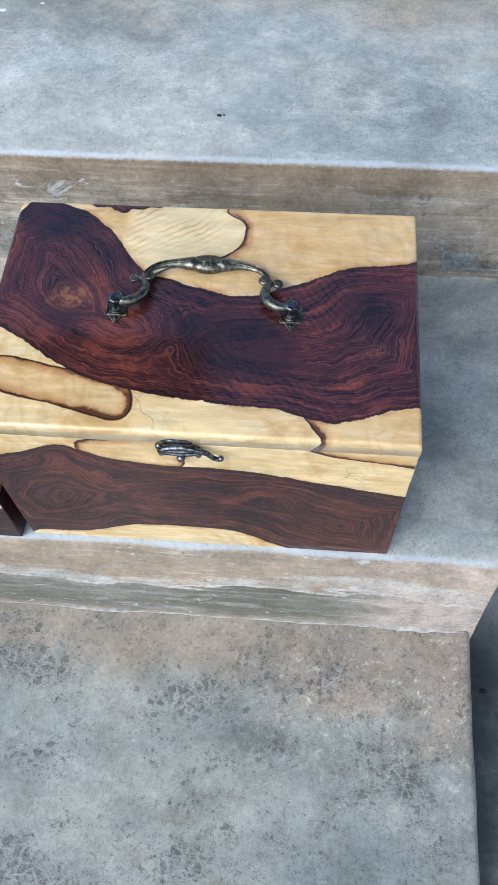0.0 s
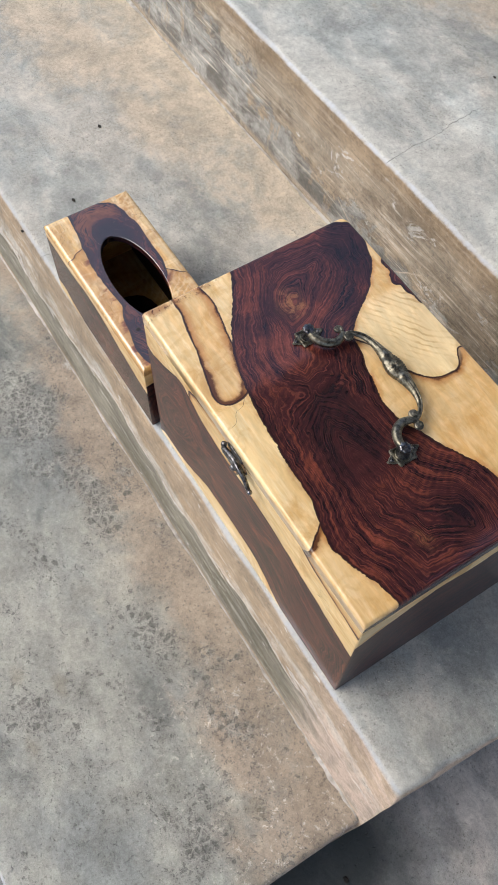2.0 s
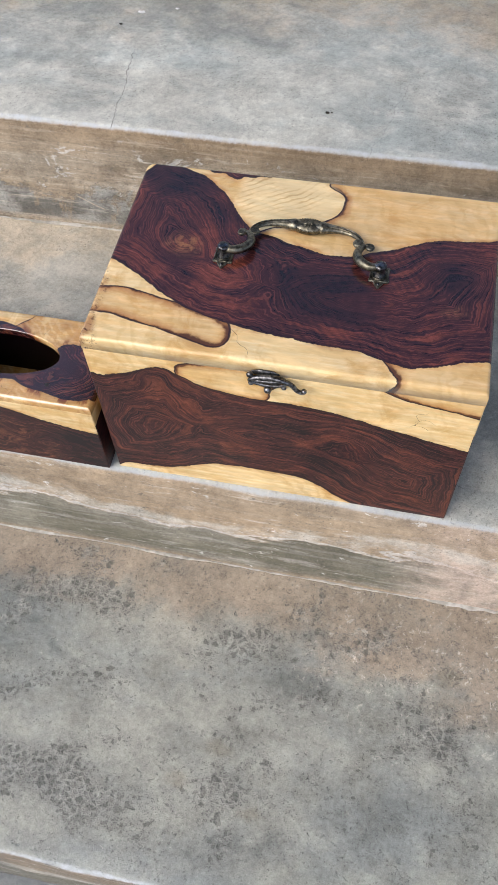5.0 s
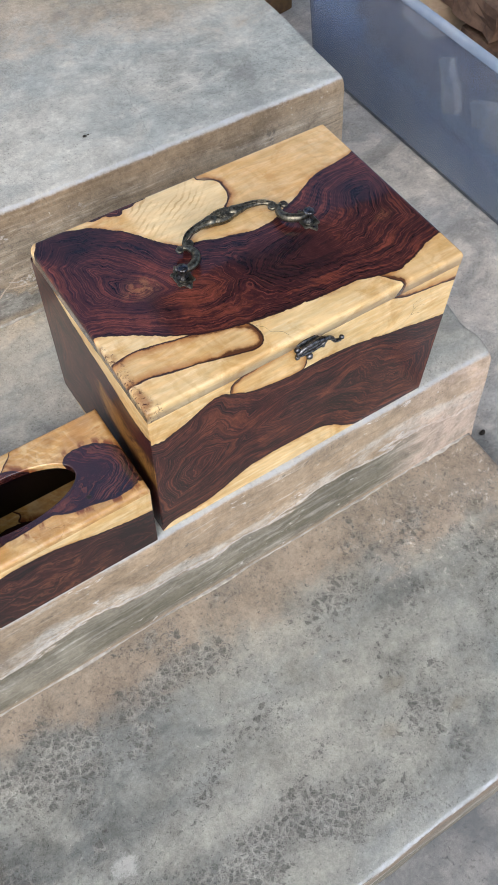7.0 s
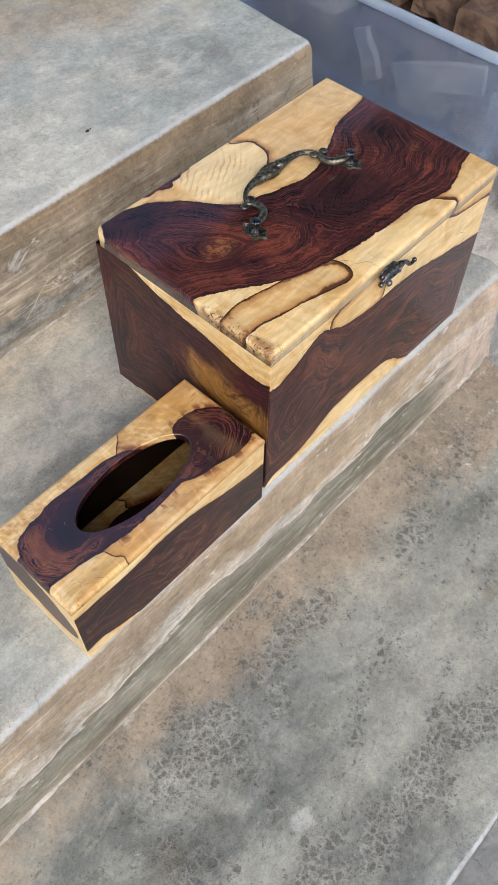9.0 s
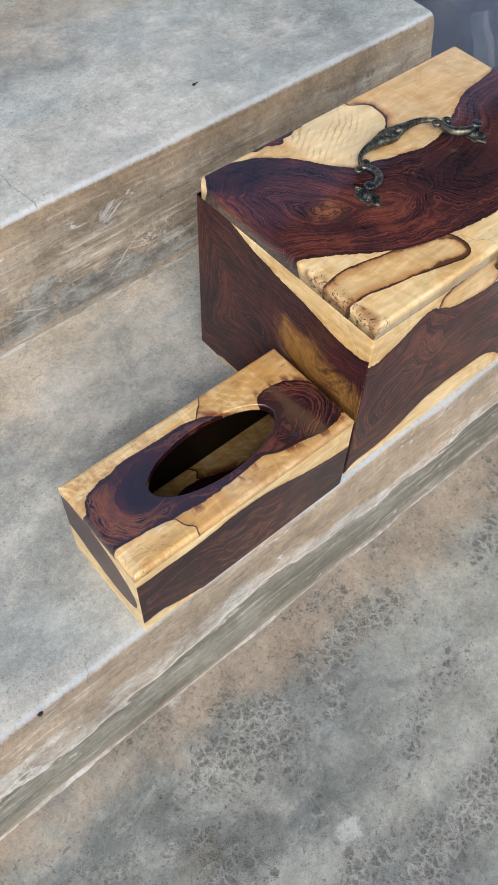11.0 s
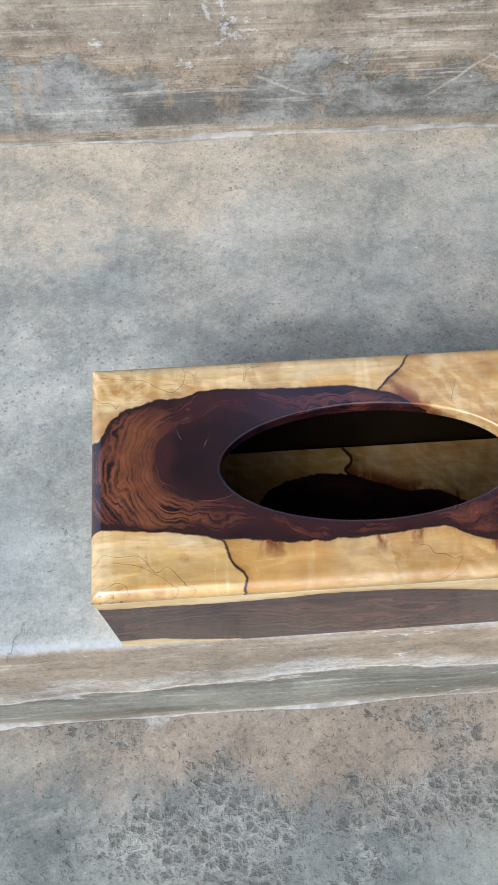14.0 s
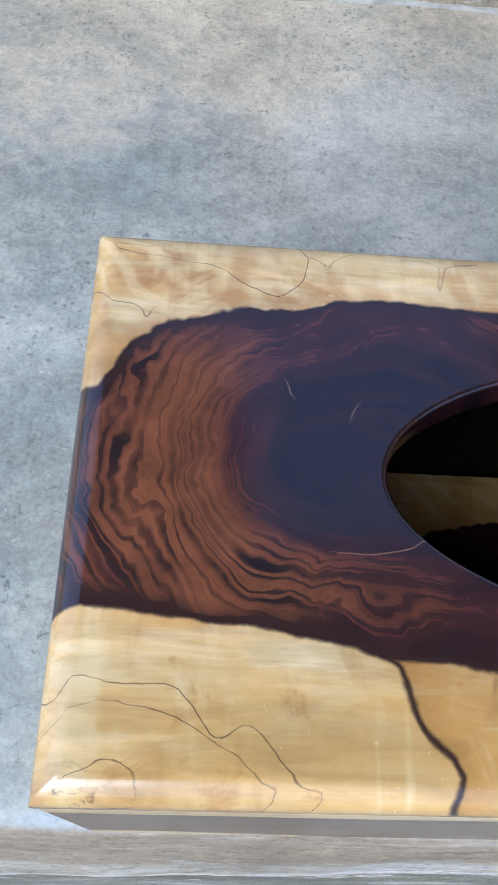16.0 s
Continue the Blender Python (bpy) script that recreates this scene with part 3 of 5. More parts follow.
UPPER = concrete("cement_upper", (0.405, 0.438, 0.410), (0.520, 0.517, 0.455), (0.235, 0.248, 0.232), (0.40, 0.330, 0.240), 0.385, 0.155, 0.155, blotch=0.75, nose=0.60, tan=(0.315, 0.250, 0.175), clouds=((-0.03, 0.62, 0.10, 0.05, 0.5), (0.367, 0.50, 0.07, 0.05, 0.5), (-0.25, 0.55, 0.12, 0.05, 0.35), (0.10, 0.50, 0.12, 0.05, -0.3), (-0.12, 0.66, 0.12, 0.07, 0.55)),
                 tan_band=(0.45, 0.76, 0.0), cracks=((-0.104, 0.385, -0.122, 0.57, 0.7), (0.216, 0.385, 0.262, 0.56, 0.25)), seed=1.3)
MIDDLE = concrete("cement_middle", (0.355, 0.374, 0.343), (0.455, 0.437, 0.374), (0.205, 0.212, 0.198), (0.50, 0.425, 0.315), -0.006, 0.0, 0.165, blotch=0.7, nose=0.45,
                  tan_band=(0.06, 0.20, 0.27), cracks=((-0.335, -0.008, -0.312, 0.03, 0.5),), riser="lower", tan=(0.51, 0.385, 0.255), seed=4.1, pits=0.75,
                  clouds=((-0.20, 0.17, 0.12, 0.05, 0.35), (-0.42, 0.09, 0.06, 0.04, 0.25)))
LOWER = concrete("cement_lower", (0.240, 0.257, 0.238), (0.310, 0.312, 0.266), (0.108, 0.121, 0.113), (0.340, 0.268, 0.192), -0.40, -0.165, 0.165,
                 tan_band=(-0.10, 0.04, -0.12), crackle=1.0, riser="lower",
                 patches=((-0.224, -0.110, 0.07, 0.04, 0.27), (-0.255, -0.110, 0.05, 0.03, 0.22), (-0.079, -0.105, 0.09, 0.035, 0.17), (-0.06, -0.045, 0.06, 0.02, 0.14),
                          (-0.11, -0.315, 0.12, 0.032, 0.29), (0.02, -0.325, 0.09, 0.028, 0.27), (-0.24, -0.30, 0.07, 0.04, 0.22), (0.165, -0.293, 0.05, 0.03, 0.08),
                          (0.176, -0.121, 0.06, 0.035, 0.13), (0.30, -0.105, 0.08, 0.05, 0.12), (0.39, -0.19, 0.05, 0.04, 0.08), (-0.45, -0.20, 0.12, 0.07, 0.22)),
                 spots=((-0.268, -0.030, 0.011), (-0.208, -0.246, 0.016), (0.236, -0.018, 0.007)), seed=7.7, relief=0.7, pits=0.75, rough=0.52,
                 clouds=((-0.184, -0.203, 0.07, 0.035, 0.6), (-0.27, -0.195, 0.06, 0.03, 0.5), (-0.355, -0.135, 0.06, 0.05, 0.5), (0.11, -0.252, 0.035, 0.022, 0.4), (0.08, -0.13, 0.11, 0.04, -0.8), (0.03, -0.275, 0.10, 0.035, -0.7),
                         (0.22, -0.21, 0.10, 0.05, -0.7), (0.235, -0.160, 0.05, 0.018, 0.5), (-0.135, -0.256, 0.07, 0.022, -0.7), (-0.03, -0.352, 0.07, 0.022, -0.7), (0.02, -0.18, 0.08, 0.04, -0.4)),
                 stains=((0.117, -0.290, 0.016), (0.155, -0.251, 0.018), (0.204, -0.309, 0.014), (-0.342, -0.173, 0.03), (0.40, -0.12, 0.02)))
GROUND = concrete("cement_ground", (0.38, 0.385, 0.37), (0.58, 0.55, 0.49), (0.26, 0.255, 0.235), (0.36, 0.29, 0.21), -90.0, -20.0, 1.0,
                  tan_band=(50.0, 60.0, 0.0), dark_ground=(0.50, 0.68), seed=2.2, pits=0.8, relief=0.8)
MORTAR = plain("pale_mortar", (0.32, 0.300, 0.26), (0.52, 0.495, 0.45), 90.0, 0.85)
BRONZE = metal("antique_bronze", (0.075, 0.071, 0.056), (0.27, 0.250, 0.190), 0.27)
PEWTER = metal("blackened_metal", (0.05, 0.05, 0.052), (0.26, 0.26, 0.27), 0.22)
TUB = plain("frosted_plastic", (0.70, 0.81, 1.0), (0.58, 0.71, 0.94), 9.0, 0.22, Transmission_Weight=0.82, IOR=1.14)
TUB_RIM = plain("frosted_plastic_rim", (0.58, 0.70, 0.84), (0.74, 0.83, 0.93), 14.0, 0.25, Transmission_Weight=0.55, IOR=1.2)
BARK = plain("rough_timber", (0.085, 0.050, 0.032), (0.22, 0.135, 0.085), 24.0, 0.8)
PALE = plain("sawn_timber", (0.46, 0.34, 0.22), (0.58, 0.45, 0.30), 30.0, 0.7)
DARKWOOD = plain("dark_plank", (0.07, 0.04, 0.02), (0.20, 0.115, 0.045), 18.0, 0.6)
RED = plain("red_plastic", (0.13, 0.006, 0.014), (0.19, 0.010, 0.018), 40.0, 0.35)
BLACK = plain("black_rubber", (0.012, 0.012, 0.012), (0.03, 0.03, 0.03), 40.0, 0.6)
CRUMB = plain("dark_crumb", (0.02, 0.018, 0.015), (0.05, 0.04, 0.03), 300.0, 0.9)


# ---- mesh helpers ----
def thing(name, place, label, category, group=""):
    ob = new(name)
    ob.location = place
    ob.empty_display_size = 0.02
    return tagged(ob, label, category, group)


def link_part(name, mesh, material, parent, label=""):
    ob = new(name, mesh)
    mesh.materials.append(material)
    if parent is not None:
        ob.parent = parent
    return tagged(ob, label) if label else ob


def part(name, bm, material, parent, label="", smooth=True):
    """Links a bmesh, given in its parent's coordinates, as one mesh object."""
    mesh = bpy.data.meshes.new(name)
    bm.to_mesh(mesh)
    bm.free()
    if smooth:
        for p in mesh.polygons:
            p.use_smooth = True
    return link_part(name, mesh, material, parent, label)


def curve(points, closed=True, steps=6):
    """Catmull-Rom through (x, y) points."""
    p = np.array(points, float)
    n = len(p)
    out = []
    for i in range(n if closed else n - 1):
        a, b, c, d = (p[j % n] if closed else p[min(max(j, 0), n - 1)] for j in (i - 1, i, i + 1, i + 2))
        for s in range(steps):
            t = s / steps
            out.append(0.5 * (2 * b + (c - a) * t + (2 * a - 5 * b + 4 * c - d) * t * t + (3 * b - 3 * c + d - a) * t ** 3))
    if not closed:
        out.append(p[-1])
    return np.array(out)


def line_distance(uv, pts, closed):
    best = np.full(len(uv), 1e9)
    ends = np.roll(pts, -1, 0) if closed else pts[1:]
    for a, b in zip(pts, ends):
        ab = b - a
        t = np.clip(((uv - a) @ ab) / max(ab @ ab, 1e-9), 0, 1)
        best = np.minimum(best, ((uv - a - t[:, None] * ab) ** 2).sum(1))
    return np.sqrt(best)


def depth(uv, outline):
    """How deep uv lies inside a closed smooth outline (negative outside)."""
    pts = curve(outline)
    dist = line_distance(uv, pts, True)
    odd = np.zeros(len(uv), bool)
    for a, b in zip(pts, np.roll(pts, -1, 0)):
        cross = (a[1] > uv[:, 1]) != (b[1] > uv[:, 1])
        at = (b[0] - a[0]) * (uv[:, 1] - a[1]) / ((b[1] - a[1]) or 1e-9) + a[0]
        odd ^= cross & (uv[:, 0] < at)
    return np.where(odd, dist, -dist)


def nearest(uv, lines):
    """The distance to the nearest of some open lines, and the same with the line's two sides told apart."""
    best, side = np.full(len(uv), 60.0), np.full(len(uv), 60.0)
    for points in lines:
        pts = curve(points, False)
        for a, b in zip(pts, pts[1:]):
            ab = b - a
            t = np.clip(((uv - a) @ ab) / max(ab @ ab, 1e-9), 0, 1)
            d = np.sqrt(((uv - a - t[:, None] * ab) ** 2).sum(1))
            s = np.where(ab[0] * (uv[:, 1] - a[1]) - ab[1] * (uv[:, 0] - a[0]) > 0, d, -d)
            nearer = d < best
            best, side = np.where(nearer, d, best), np.where(nearer, s, side)
    return best, side


def figure(hearts, isles=(), veins=(), eyes=(), pits=(), cores=(), golds=(), nicks=(), lobes=(), twigs=(), cored=False):
    """The wood figure of a board as functions of its plan place in mm."""
    def fields(uv):
        heart = np.full(len(uv), -60.0)
        for h in hearts:
            heart = np.maximum(heart, depth(uv, h))
        isle = np.full(len(uv), -60.0)
        for h in isles:
            isle = np.maximum(isle, depth(uv, h))
        vein, vein_side = nearest(uv, veins)
        nick, nick_side = nearest(uv, nicks)
        twig, twig_side = nearest(uv, twigs)
        fig = heart * 0.8
        if cored:
            # the rings lie round the dark core
            fig = 44 + 0.85 * np.max([depth(uv, h) for h in cores], 0)
        for x, y, size, lift in eyes:
            fig = fig + lift * np.exp(-((uv[:, 0] - x) ** 2 + ((uv[:, 1] - y) * 1.25) ** 2) / (2 * size ** 2))
        more = {}
        for key, shapes in (("pit", pits), ("core", cores), ("gold", golds), ("ripple", lobes)):
            more[key] = np.full(len(uv), -60.0)
            for h in shapes:
                more[key] = np.maximum(more[key], depth(uv, h))
        return dict(heart=heart, isle=isle, vein=vein, vein_side=vein_side, nick=nick, nick_side=nick_side, twig=twig, twig_side=twig_side, fig=fig, along=uv[:, 0] + 0.35 * uv[:, 1], across=0.8 * uv[:, 1] - 0.6 * uv[:, 0], **more)
    return fields


def roll(lo, hi, thick, r, step, rows=1):
    """Places along one side of a slab, and how far each lies below its top: the sides, the rounded edge and the face."""
    side = [(lo, thick - (thick - r) * i / rows) for i in range(rows)]
    arc = [(lo + r - r * math.cos(a), r - r * math.sin(a)) for a in np.linspace(0, math.pi / 2, 6)]
    n = max(2, int((hi - lo - 2 * r) / step))
    face = [(x, 0.0) for x in np.linspace(lo + r, hi - r, n + 1)[1:-1]]
    half = side + arc
    return np.array(half + face + [(lo + hi - x, d) for x, d in reversed(half)])


def slab(name, u, v, thick, r, step, turn, material, parent, label="", fields=None, jitter=None, rows=1):
    """A board or block with rounded edges. u, v: its extents (m); turn: from its plan (u, v, height of the face = 0)
    to the parent's coordinates."""
    a, b = roll(u[0], u[1], thick, r, step, rows), roll(v[0], v[1], thick, r, step, rows)
    uu, vv = np.meshgrid(a[:, 0], b[:, 0], indexing="ij")
    du, dv = np.meshgrid(a[:, 1], b[:, 1], indexing="ij")
    w = -np.minimum(thick, du + dv)
    pts = np.stack([uu, vv, w], -1).reshape(-1, 3)
    # the figure runs on over the edges
    mid_u, mid_v = (u[0] + u[1]) / 2, (v[0] + v[1]) / 2
    plan = np.stack([uu + np.sign(uu - mid_u) * du * 0.8, vv + np.sign(vv - mid_v) * dv * 0.8], -1).reshape(-1, 2)
    n, m = len(a), len(b)
    idx = np.arange(n * m).reshape(n, m)
    quads = np.stack([idx[:-1, :-1], idx[1:, :-1], idx[1:, 1:], idx[:-1, 1:]], -1).reshape(-1, 4)
    extra = []
    extra.append(tuple(idx[:, 0].tolist() + idx[-1, 1:].tolist() + idx[-2::-1, -1].tolist() + idx[0, -2:0:-1].tolist())[::-1])
    if jitter:
        pts = jitter(pts)
    return finish(name, pts, plan, quads.tolist() + extra, turn, material, parent, label, fields)


def finish(name, pts, plan, faces, turn, material, parent, label, fields):
    placed = np.array(turn.to_3x3()) @ pts.T + np.array(turn.translation)[:, None]
    mesh = bpy.data.meshes.new(name)
    mesh.from_pydata(placed.T.tolist(), [], faces)
    mesh.polygons.foreach_set("use_smooth", [True] * len(mesh.polygons))
    if fields:
        for key, values in fields(plan * 1000).items():
            mesh.attributes.new(key, "FLOAT", "POINT").data.foreach_set("value", values.astype(np.float32))
    mesh.update()
    return link_part(name, mesh, material, parent, label)


def holed_board(name, size, thick, r, hole, turn, material, parent, label, fields, spokes=960, rings=96):
    """A board with rounded edges and an oval cut through it, laid out in spokes from the oval to the edge."""
    hx, hy = size[0] / 2 - r, size[1] / 2 - r
    cx, cy, ra, rb = hole
    mid = np.array([size[0] / 2, size[1] / 2])
    ang = np.sort(np.r_[np.linspace(0, 2 * math.pi, spokes, endpoint=False),
                        [math.atan2(sy * hy + mid[1] - cy, sx * hx + mid[0] - cx) % (2 * math.pi) for sx in (1, -1) for sy in (1, -1)]])
    way = np.stack([np.cos(ang), np.sin(ang)], 1)
    oval = way / np.sqrt((way[:, 0] / ra) ** 2 + (way[:, 1] / rb) ** 2)[:, None] + (cx, cy)
    off = np.array([cx, cy]) - mid
    safe = np.where(np.abs(way) < 1e-7, 1e-7, way)
    reach = ((np.sign(safe) * (hx, hy) - off) / safe).min(1)
    edge = way * reach[:, None] + (cx, cy)
    rows, plans = [], []
    for grow, low in ((0.0, thick), (0.0, thick / 2), (0.0, 0.0010), (0.0003, 0.0004), (0.0010, 0.0)):
        ringed = oval + way * grow
        rows.append(np.c_[ringed, np.full(len(ang), -low)])
        plans.append(oval + way * (grow - 0.6 * low))
    first = oval + way * 0.0010
    for i in range(1, rings + 1):
        flat = first + (edge - first) * i / rings
        rows.append(np.c_[flat, np.zeros(len(ang))])
        plans.append(flat)
    unit = (edge - mid) / (hx, hy)
    outward = np.where(np.abs(unit) > 0.9999, np.sign(unit), 0)
    for a in np.linspace(0, math.pi / 2, 7)[1:]:
        out, low = r * math.sin(a), r - r * math.cos(a)
        rows.append(np.c_[mid + unit * (hx + out, hy + out), np.full(len(ang), -low)])
        plans.append(mid + unit * (hx, hy) + outward * r * a)
    rows.append(np.c_[rows[-1][:, :2], np.full(len(ang), -thick)])
    plans.append(plans[-1] + outward * (thick - r))
    n, m = len(rows), len(ang)
    idx = np.arange(n * m).reshape(n, m)
    nxt = np.roll(idx, -1, 1)
    quads = np.stack([idx[:-1], idx[1:], nxt[1:], nxt[:-1]], -1).reshape(-1, 4)
    return finish(name, np.vstack(rows), np.vstack(plans), quads.tolist(), turn, material, parent, label, fields)


def tube(bm, path, radius, sides=10, flat=1.0, up=(0, 0, 1)):
    """Sweeps a round section along a path; radius is a number or one for each place, flat squeezes it along up."""
    path = [Vector(p) for p in path]
    radii = radius if isinstance(radius, (list, tuple)) else [radius] * len(path)
    rings = []
    for i, p in enumerate(path):
        ahead = (path[min(i + 1, len(path) - 1)] - path[max(i - 1, 0)]).normalized()
        right = ahead.cross(Vector(up))
        right = right.normalized() if right.length > 1e-4 else Vector((1, 0, 0))
        above = right.cross(ahead).normalized()
        rings.append([bm.verts.new(p + radii[i] * (math.cos(a) * right + flat * math.sin(a) * above))
                      for a in (2 * math.pi * s / sides for s in range(sides))])
    for one, two in zip(rings, rings[1:]):
        for s in range(sides):
            bm.faces.new((one[s], one[(s + 1) % sides], two[(s + 1) % sides], two[s]))
    bm.faces.new(rings[0][::-1])
    bm.faces.new(rings[-1])


def smooth3(points, steps=6):
    flat = np.array(points, float)
    out = []
    n = len(flat)
    for i in range(n - 1):
        a, b, c, d = (flat[min(max(j, 0), n - 1)] for j in (i - 1, i, i + 1, i + 2))
        for s in range(steps):
            t = s / steps
            out.append(0.5 * (2 * b + (c - a) * t + (2 * a - 5 * b + 4 * c - d) * t * t + (3 * b - 3 * c + d - a) * t ** 3))
    out.append(flat[-1])
    return [tuple(p) for p in out]


def lathe(bm, profile, centre, sides=20, flute=0.0, count=8):
    """Turns (radius, height) pairs about an upright axis."""
    rings = []
    for r, z in profile:
        rings.append([bm.verts.new((centre[0] + r * (1 + flute * math.cos(count * a)) * math.cos(a),
                                    centre[1] + r * (1 + flute * math.cos(count * a)) * math.sin(a), centre[2] + z))
                      for a in (2 * math.pi * s / sides for s in range(sides))])
    for one, two in zip(rings, rings[1:]):
        for s in range(sides):
            bm.faces.new((one[s], one[(s + 1) % sides], two[(s + 1) % sides], two[s]))
    bm.faces.new(rings[0][::-1])
    bm.faces.new(rings[-1])


def ball(bm, place, r, stretch=(1, 1, 1), seg=10):
    m = Matrix.Translation(place) @ Matrix.Diagonal((*[r * s for s in stretch], 1))
    bmesh.ops.create_uvsphere(bm, u_segments=seg, v_segments=max(5, seg // 2 + 1), radius=1.0, matrix=m)


def plate(bm, outline, z0, z1):
    """A flat plate with a slightly domed edge from an outline in its plan."""
    pts = [Vector((*p, 0)) for p in outline]
    mid = sum(pts, Vector()) / len(pts)
    rows = []
    for shrink, z in ((1.0, z0), (1.0, z0 + 0.6 * (z1 - z0)), (0.93, z1)):
        rows.append([bm.verts.new((mid.x + (p.x - mid.x) * shrink, mid.y + (p.y - mid.y) * shrink, z)) for p in pts])
    for one, two in zip(rows, rows[1:]):
        for i in range(len(pts)):
            j = (i + 1) % len(pts)
            bm.faces.new((one[i], one[j], two[j], two[i]))
    bm.faces.new(rows[-1])
    bm.faces.new(rows[0][::-1])


# ---- the steps and the ground ----
def uneven(lean, shear, chip=0.0, amount=0.0012):
    """Hand-floated cement: slightly wavy faces, risers that lean, ends cut a little askew."""
    def change(pts):
        out = pts.copy()
        for i, (x, y, w) in enumerate(pts):
            v = Vector((x * 9, y * 9, w * 9))
            worn = max(0.0, min(1.0, (x - 0.42) / 0.05)) * max(0.0, 1 + w / 0.10)
            n = noise.noise(v) * amount + noise.noise(v * 3.1) * chip * worn + noise.noise(v * 4.3) * amount * 0.5
            out[i] = (x + shear * y + n, y + lean * w + n + noise.noise(v * 1.7 + Vector((7, 3, 1))) * amount * 1.5, w + n)
        return out
    return change


FLAT = Matrix.Identity(4)
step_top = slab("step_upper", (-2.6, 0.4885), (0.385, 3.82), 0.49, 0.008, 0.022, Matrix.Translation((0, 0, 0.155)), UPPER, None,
                jitter=uneven(0.13, 0.062), rows=14)
tagged(step_top, "grey weathered cement upper step with a brown-stained riser", "step", kind="structure")
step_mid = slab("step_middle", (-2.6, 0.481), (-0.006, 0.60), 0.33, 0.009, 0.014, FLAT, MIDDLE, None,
                jitter=uneven(0.13, 0.062, 0.0035), rows=12)
tagged(step_mid, "grey weathered cement middle step with a pale worn nosing", "step", kind="structure")
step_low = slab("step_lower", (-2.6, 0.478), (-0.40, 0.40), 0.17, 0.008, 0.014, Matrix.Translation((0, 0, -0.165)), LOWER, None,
                jitter=uneven(0.08, 0.01), rows=8)
tagged(step_low, "grey and tan cement lower step with dark crazed patches", "step", kind="structure")

def mortar_bead(name, y, z, x0, x1, seed):
    """The irregular fillet of cement smeared into the corner between a riser and the tread below it."""
    bm = bmesh.new()
    rows = []
    n = int((x1 - x0) / 0.006)
    for i in range(n + 1):
        x = x0 + (x1 - x0) * i / n
        a = 0.0012 + 0.0050 * noise.noise(Vector((x * 11, seed, 0))) + 0.0022 * noise.noise(Vector((x * 70, seed, 3)))
        b = 0.0014 + 0.0050 * noise.noise(Vector((x * 9, seed, 7))) + 0.0020 * noise.noise(Vector((x * 60, seed, 9)))
        shift = 0.0015 * noise.noise(Vector((x * 6, seed, 5)))
        a, b = max(0.0003, a), max(0.0003, b)
        rows.append([bm.verts.new(p) for p in ((x, y + 0.008, z - 0.003), (x, y - a + shift, z - 0.0006), (x, y - 0.45 * a + shift, z + 0.0014),
                                               (x, y - 0.1 * a + shift + 0.001, z + 0.5 * b), (x, y + shift + 0.0035 + 0.13 * b, z + b), (x, y + 0.012, z + b * 0.8))])
    for one, two in zip(rows, rows[1:]):
        for i in range(5):
            bm.faces.new((one[i], two[i], two[i + 1], one[i + 1]))
    bm.faces.new(rows[0])
    bm.faces.new(rows[-1][::-1])
    return tagged(part(name, bm, MORTAR, None), "pale uneven mortar bead in the corner of the steps", "trim", kind="structure")


mortar_bead("trim_upper", 0.363, 0.0005, -2.5, 0.504, 1.0)
mortar_bead("trim_lower", -0.0285, -0.1645, -2.5, 0.474, 5.0)

bm = bmesh.new()
bmesh.ops.create_grid(bm, x_segments=2, y_segments=2, size=150)
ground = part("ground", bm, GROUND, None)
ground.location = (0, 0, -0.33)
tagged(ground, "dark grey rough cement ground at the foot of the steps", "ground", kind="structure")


# unseen slab added to block sky light, and a plain wall closing the back
SKY_BLOCKER = plain("sky_blocker", (0.16, 0.13, 0.11), (0.24, 0.20, 0.17), 3.0, 0.8)
PLASTER = plain("wall_plaster", (0.42, 0.41, 0.39), (0.52, 0.50, 0.47), 4.0, 0.9)
for name, outline, low, high, material, label in (
        # slab outline notched to shape the reflections on the lacquer
        ("roof", ((-1.1, -1.1), (6.7, -1.1), (6.7, 2.05), (0.95, 2.05), (0.95, 0.95), (0.0, 0.95), (-0.15, 1.75), (-1.1, 1.75)), 2.55, 2.65, SKY_BLOCKER, "unseen slab added above the steps to block sky light"),
        ("wall_house", ((-4.5, 3.82), (4.5, 3.82), (4.5, 3.98), (-4.5, 3.98)), -0.35, 2.55, PLASTER, "unseen plain wall added to close the space behind the steps")):
    bm = bmesh.new()
    face = bm.faces.new([bm.verts.new((x, y, low)) for x, y in outline])
    grown = bmesh.ops.extrude_face_region(bm, geom=[face])["geom"]
    bmesh.ops.translate(bm, vec=(0, 0, high - low), verts=[v for v in grown if isinstance(v, bmesh.types.BMVert)])
    bmesh.ops.recalc_face_normals(bm, faces=bm.faces[:])
    bmesh.ops.bevel(bm, geom=bm.edges[:], offset=0.01, segments=1, affect="EDGES")
    shell = part(name, bm, material, None, smooth=False)
    tagged(shell, label, name.split("_")[0], kind="structure")


# ---- the lidded box ----
BOX_W, BOX_D, BOX_H, LID = 0.367, 0.2415, 0.230, 0.0165
BX, BY = -0.0060, -0.0010
box = thing("wooden_box", (BX, BY, 0.0), "lidded box of glossy two-tone rosewood with a bronze carrying handle", "wooden box")
SEAM = BOX_H - LID - 0.0006


def fitted(fig, scale, offset):
    """The figure stretched and moved on its board (mm)."""
    return lambda uv: fig((uv - np.array(offset)) / np.array(scale))



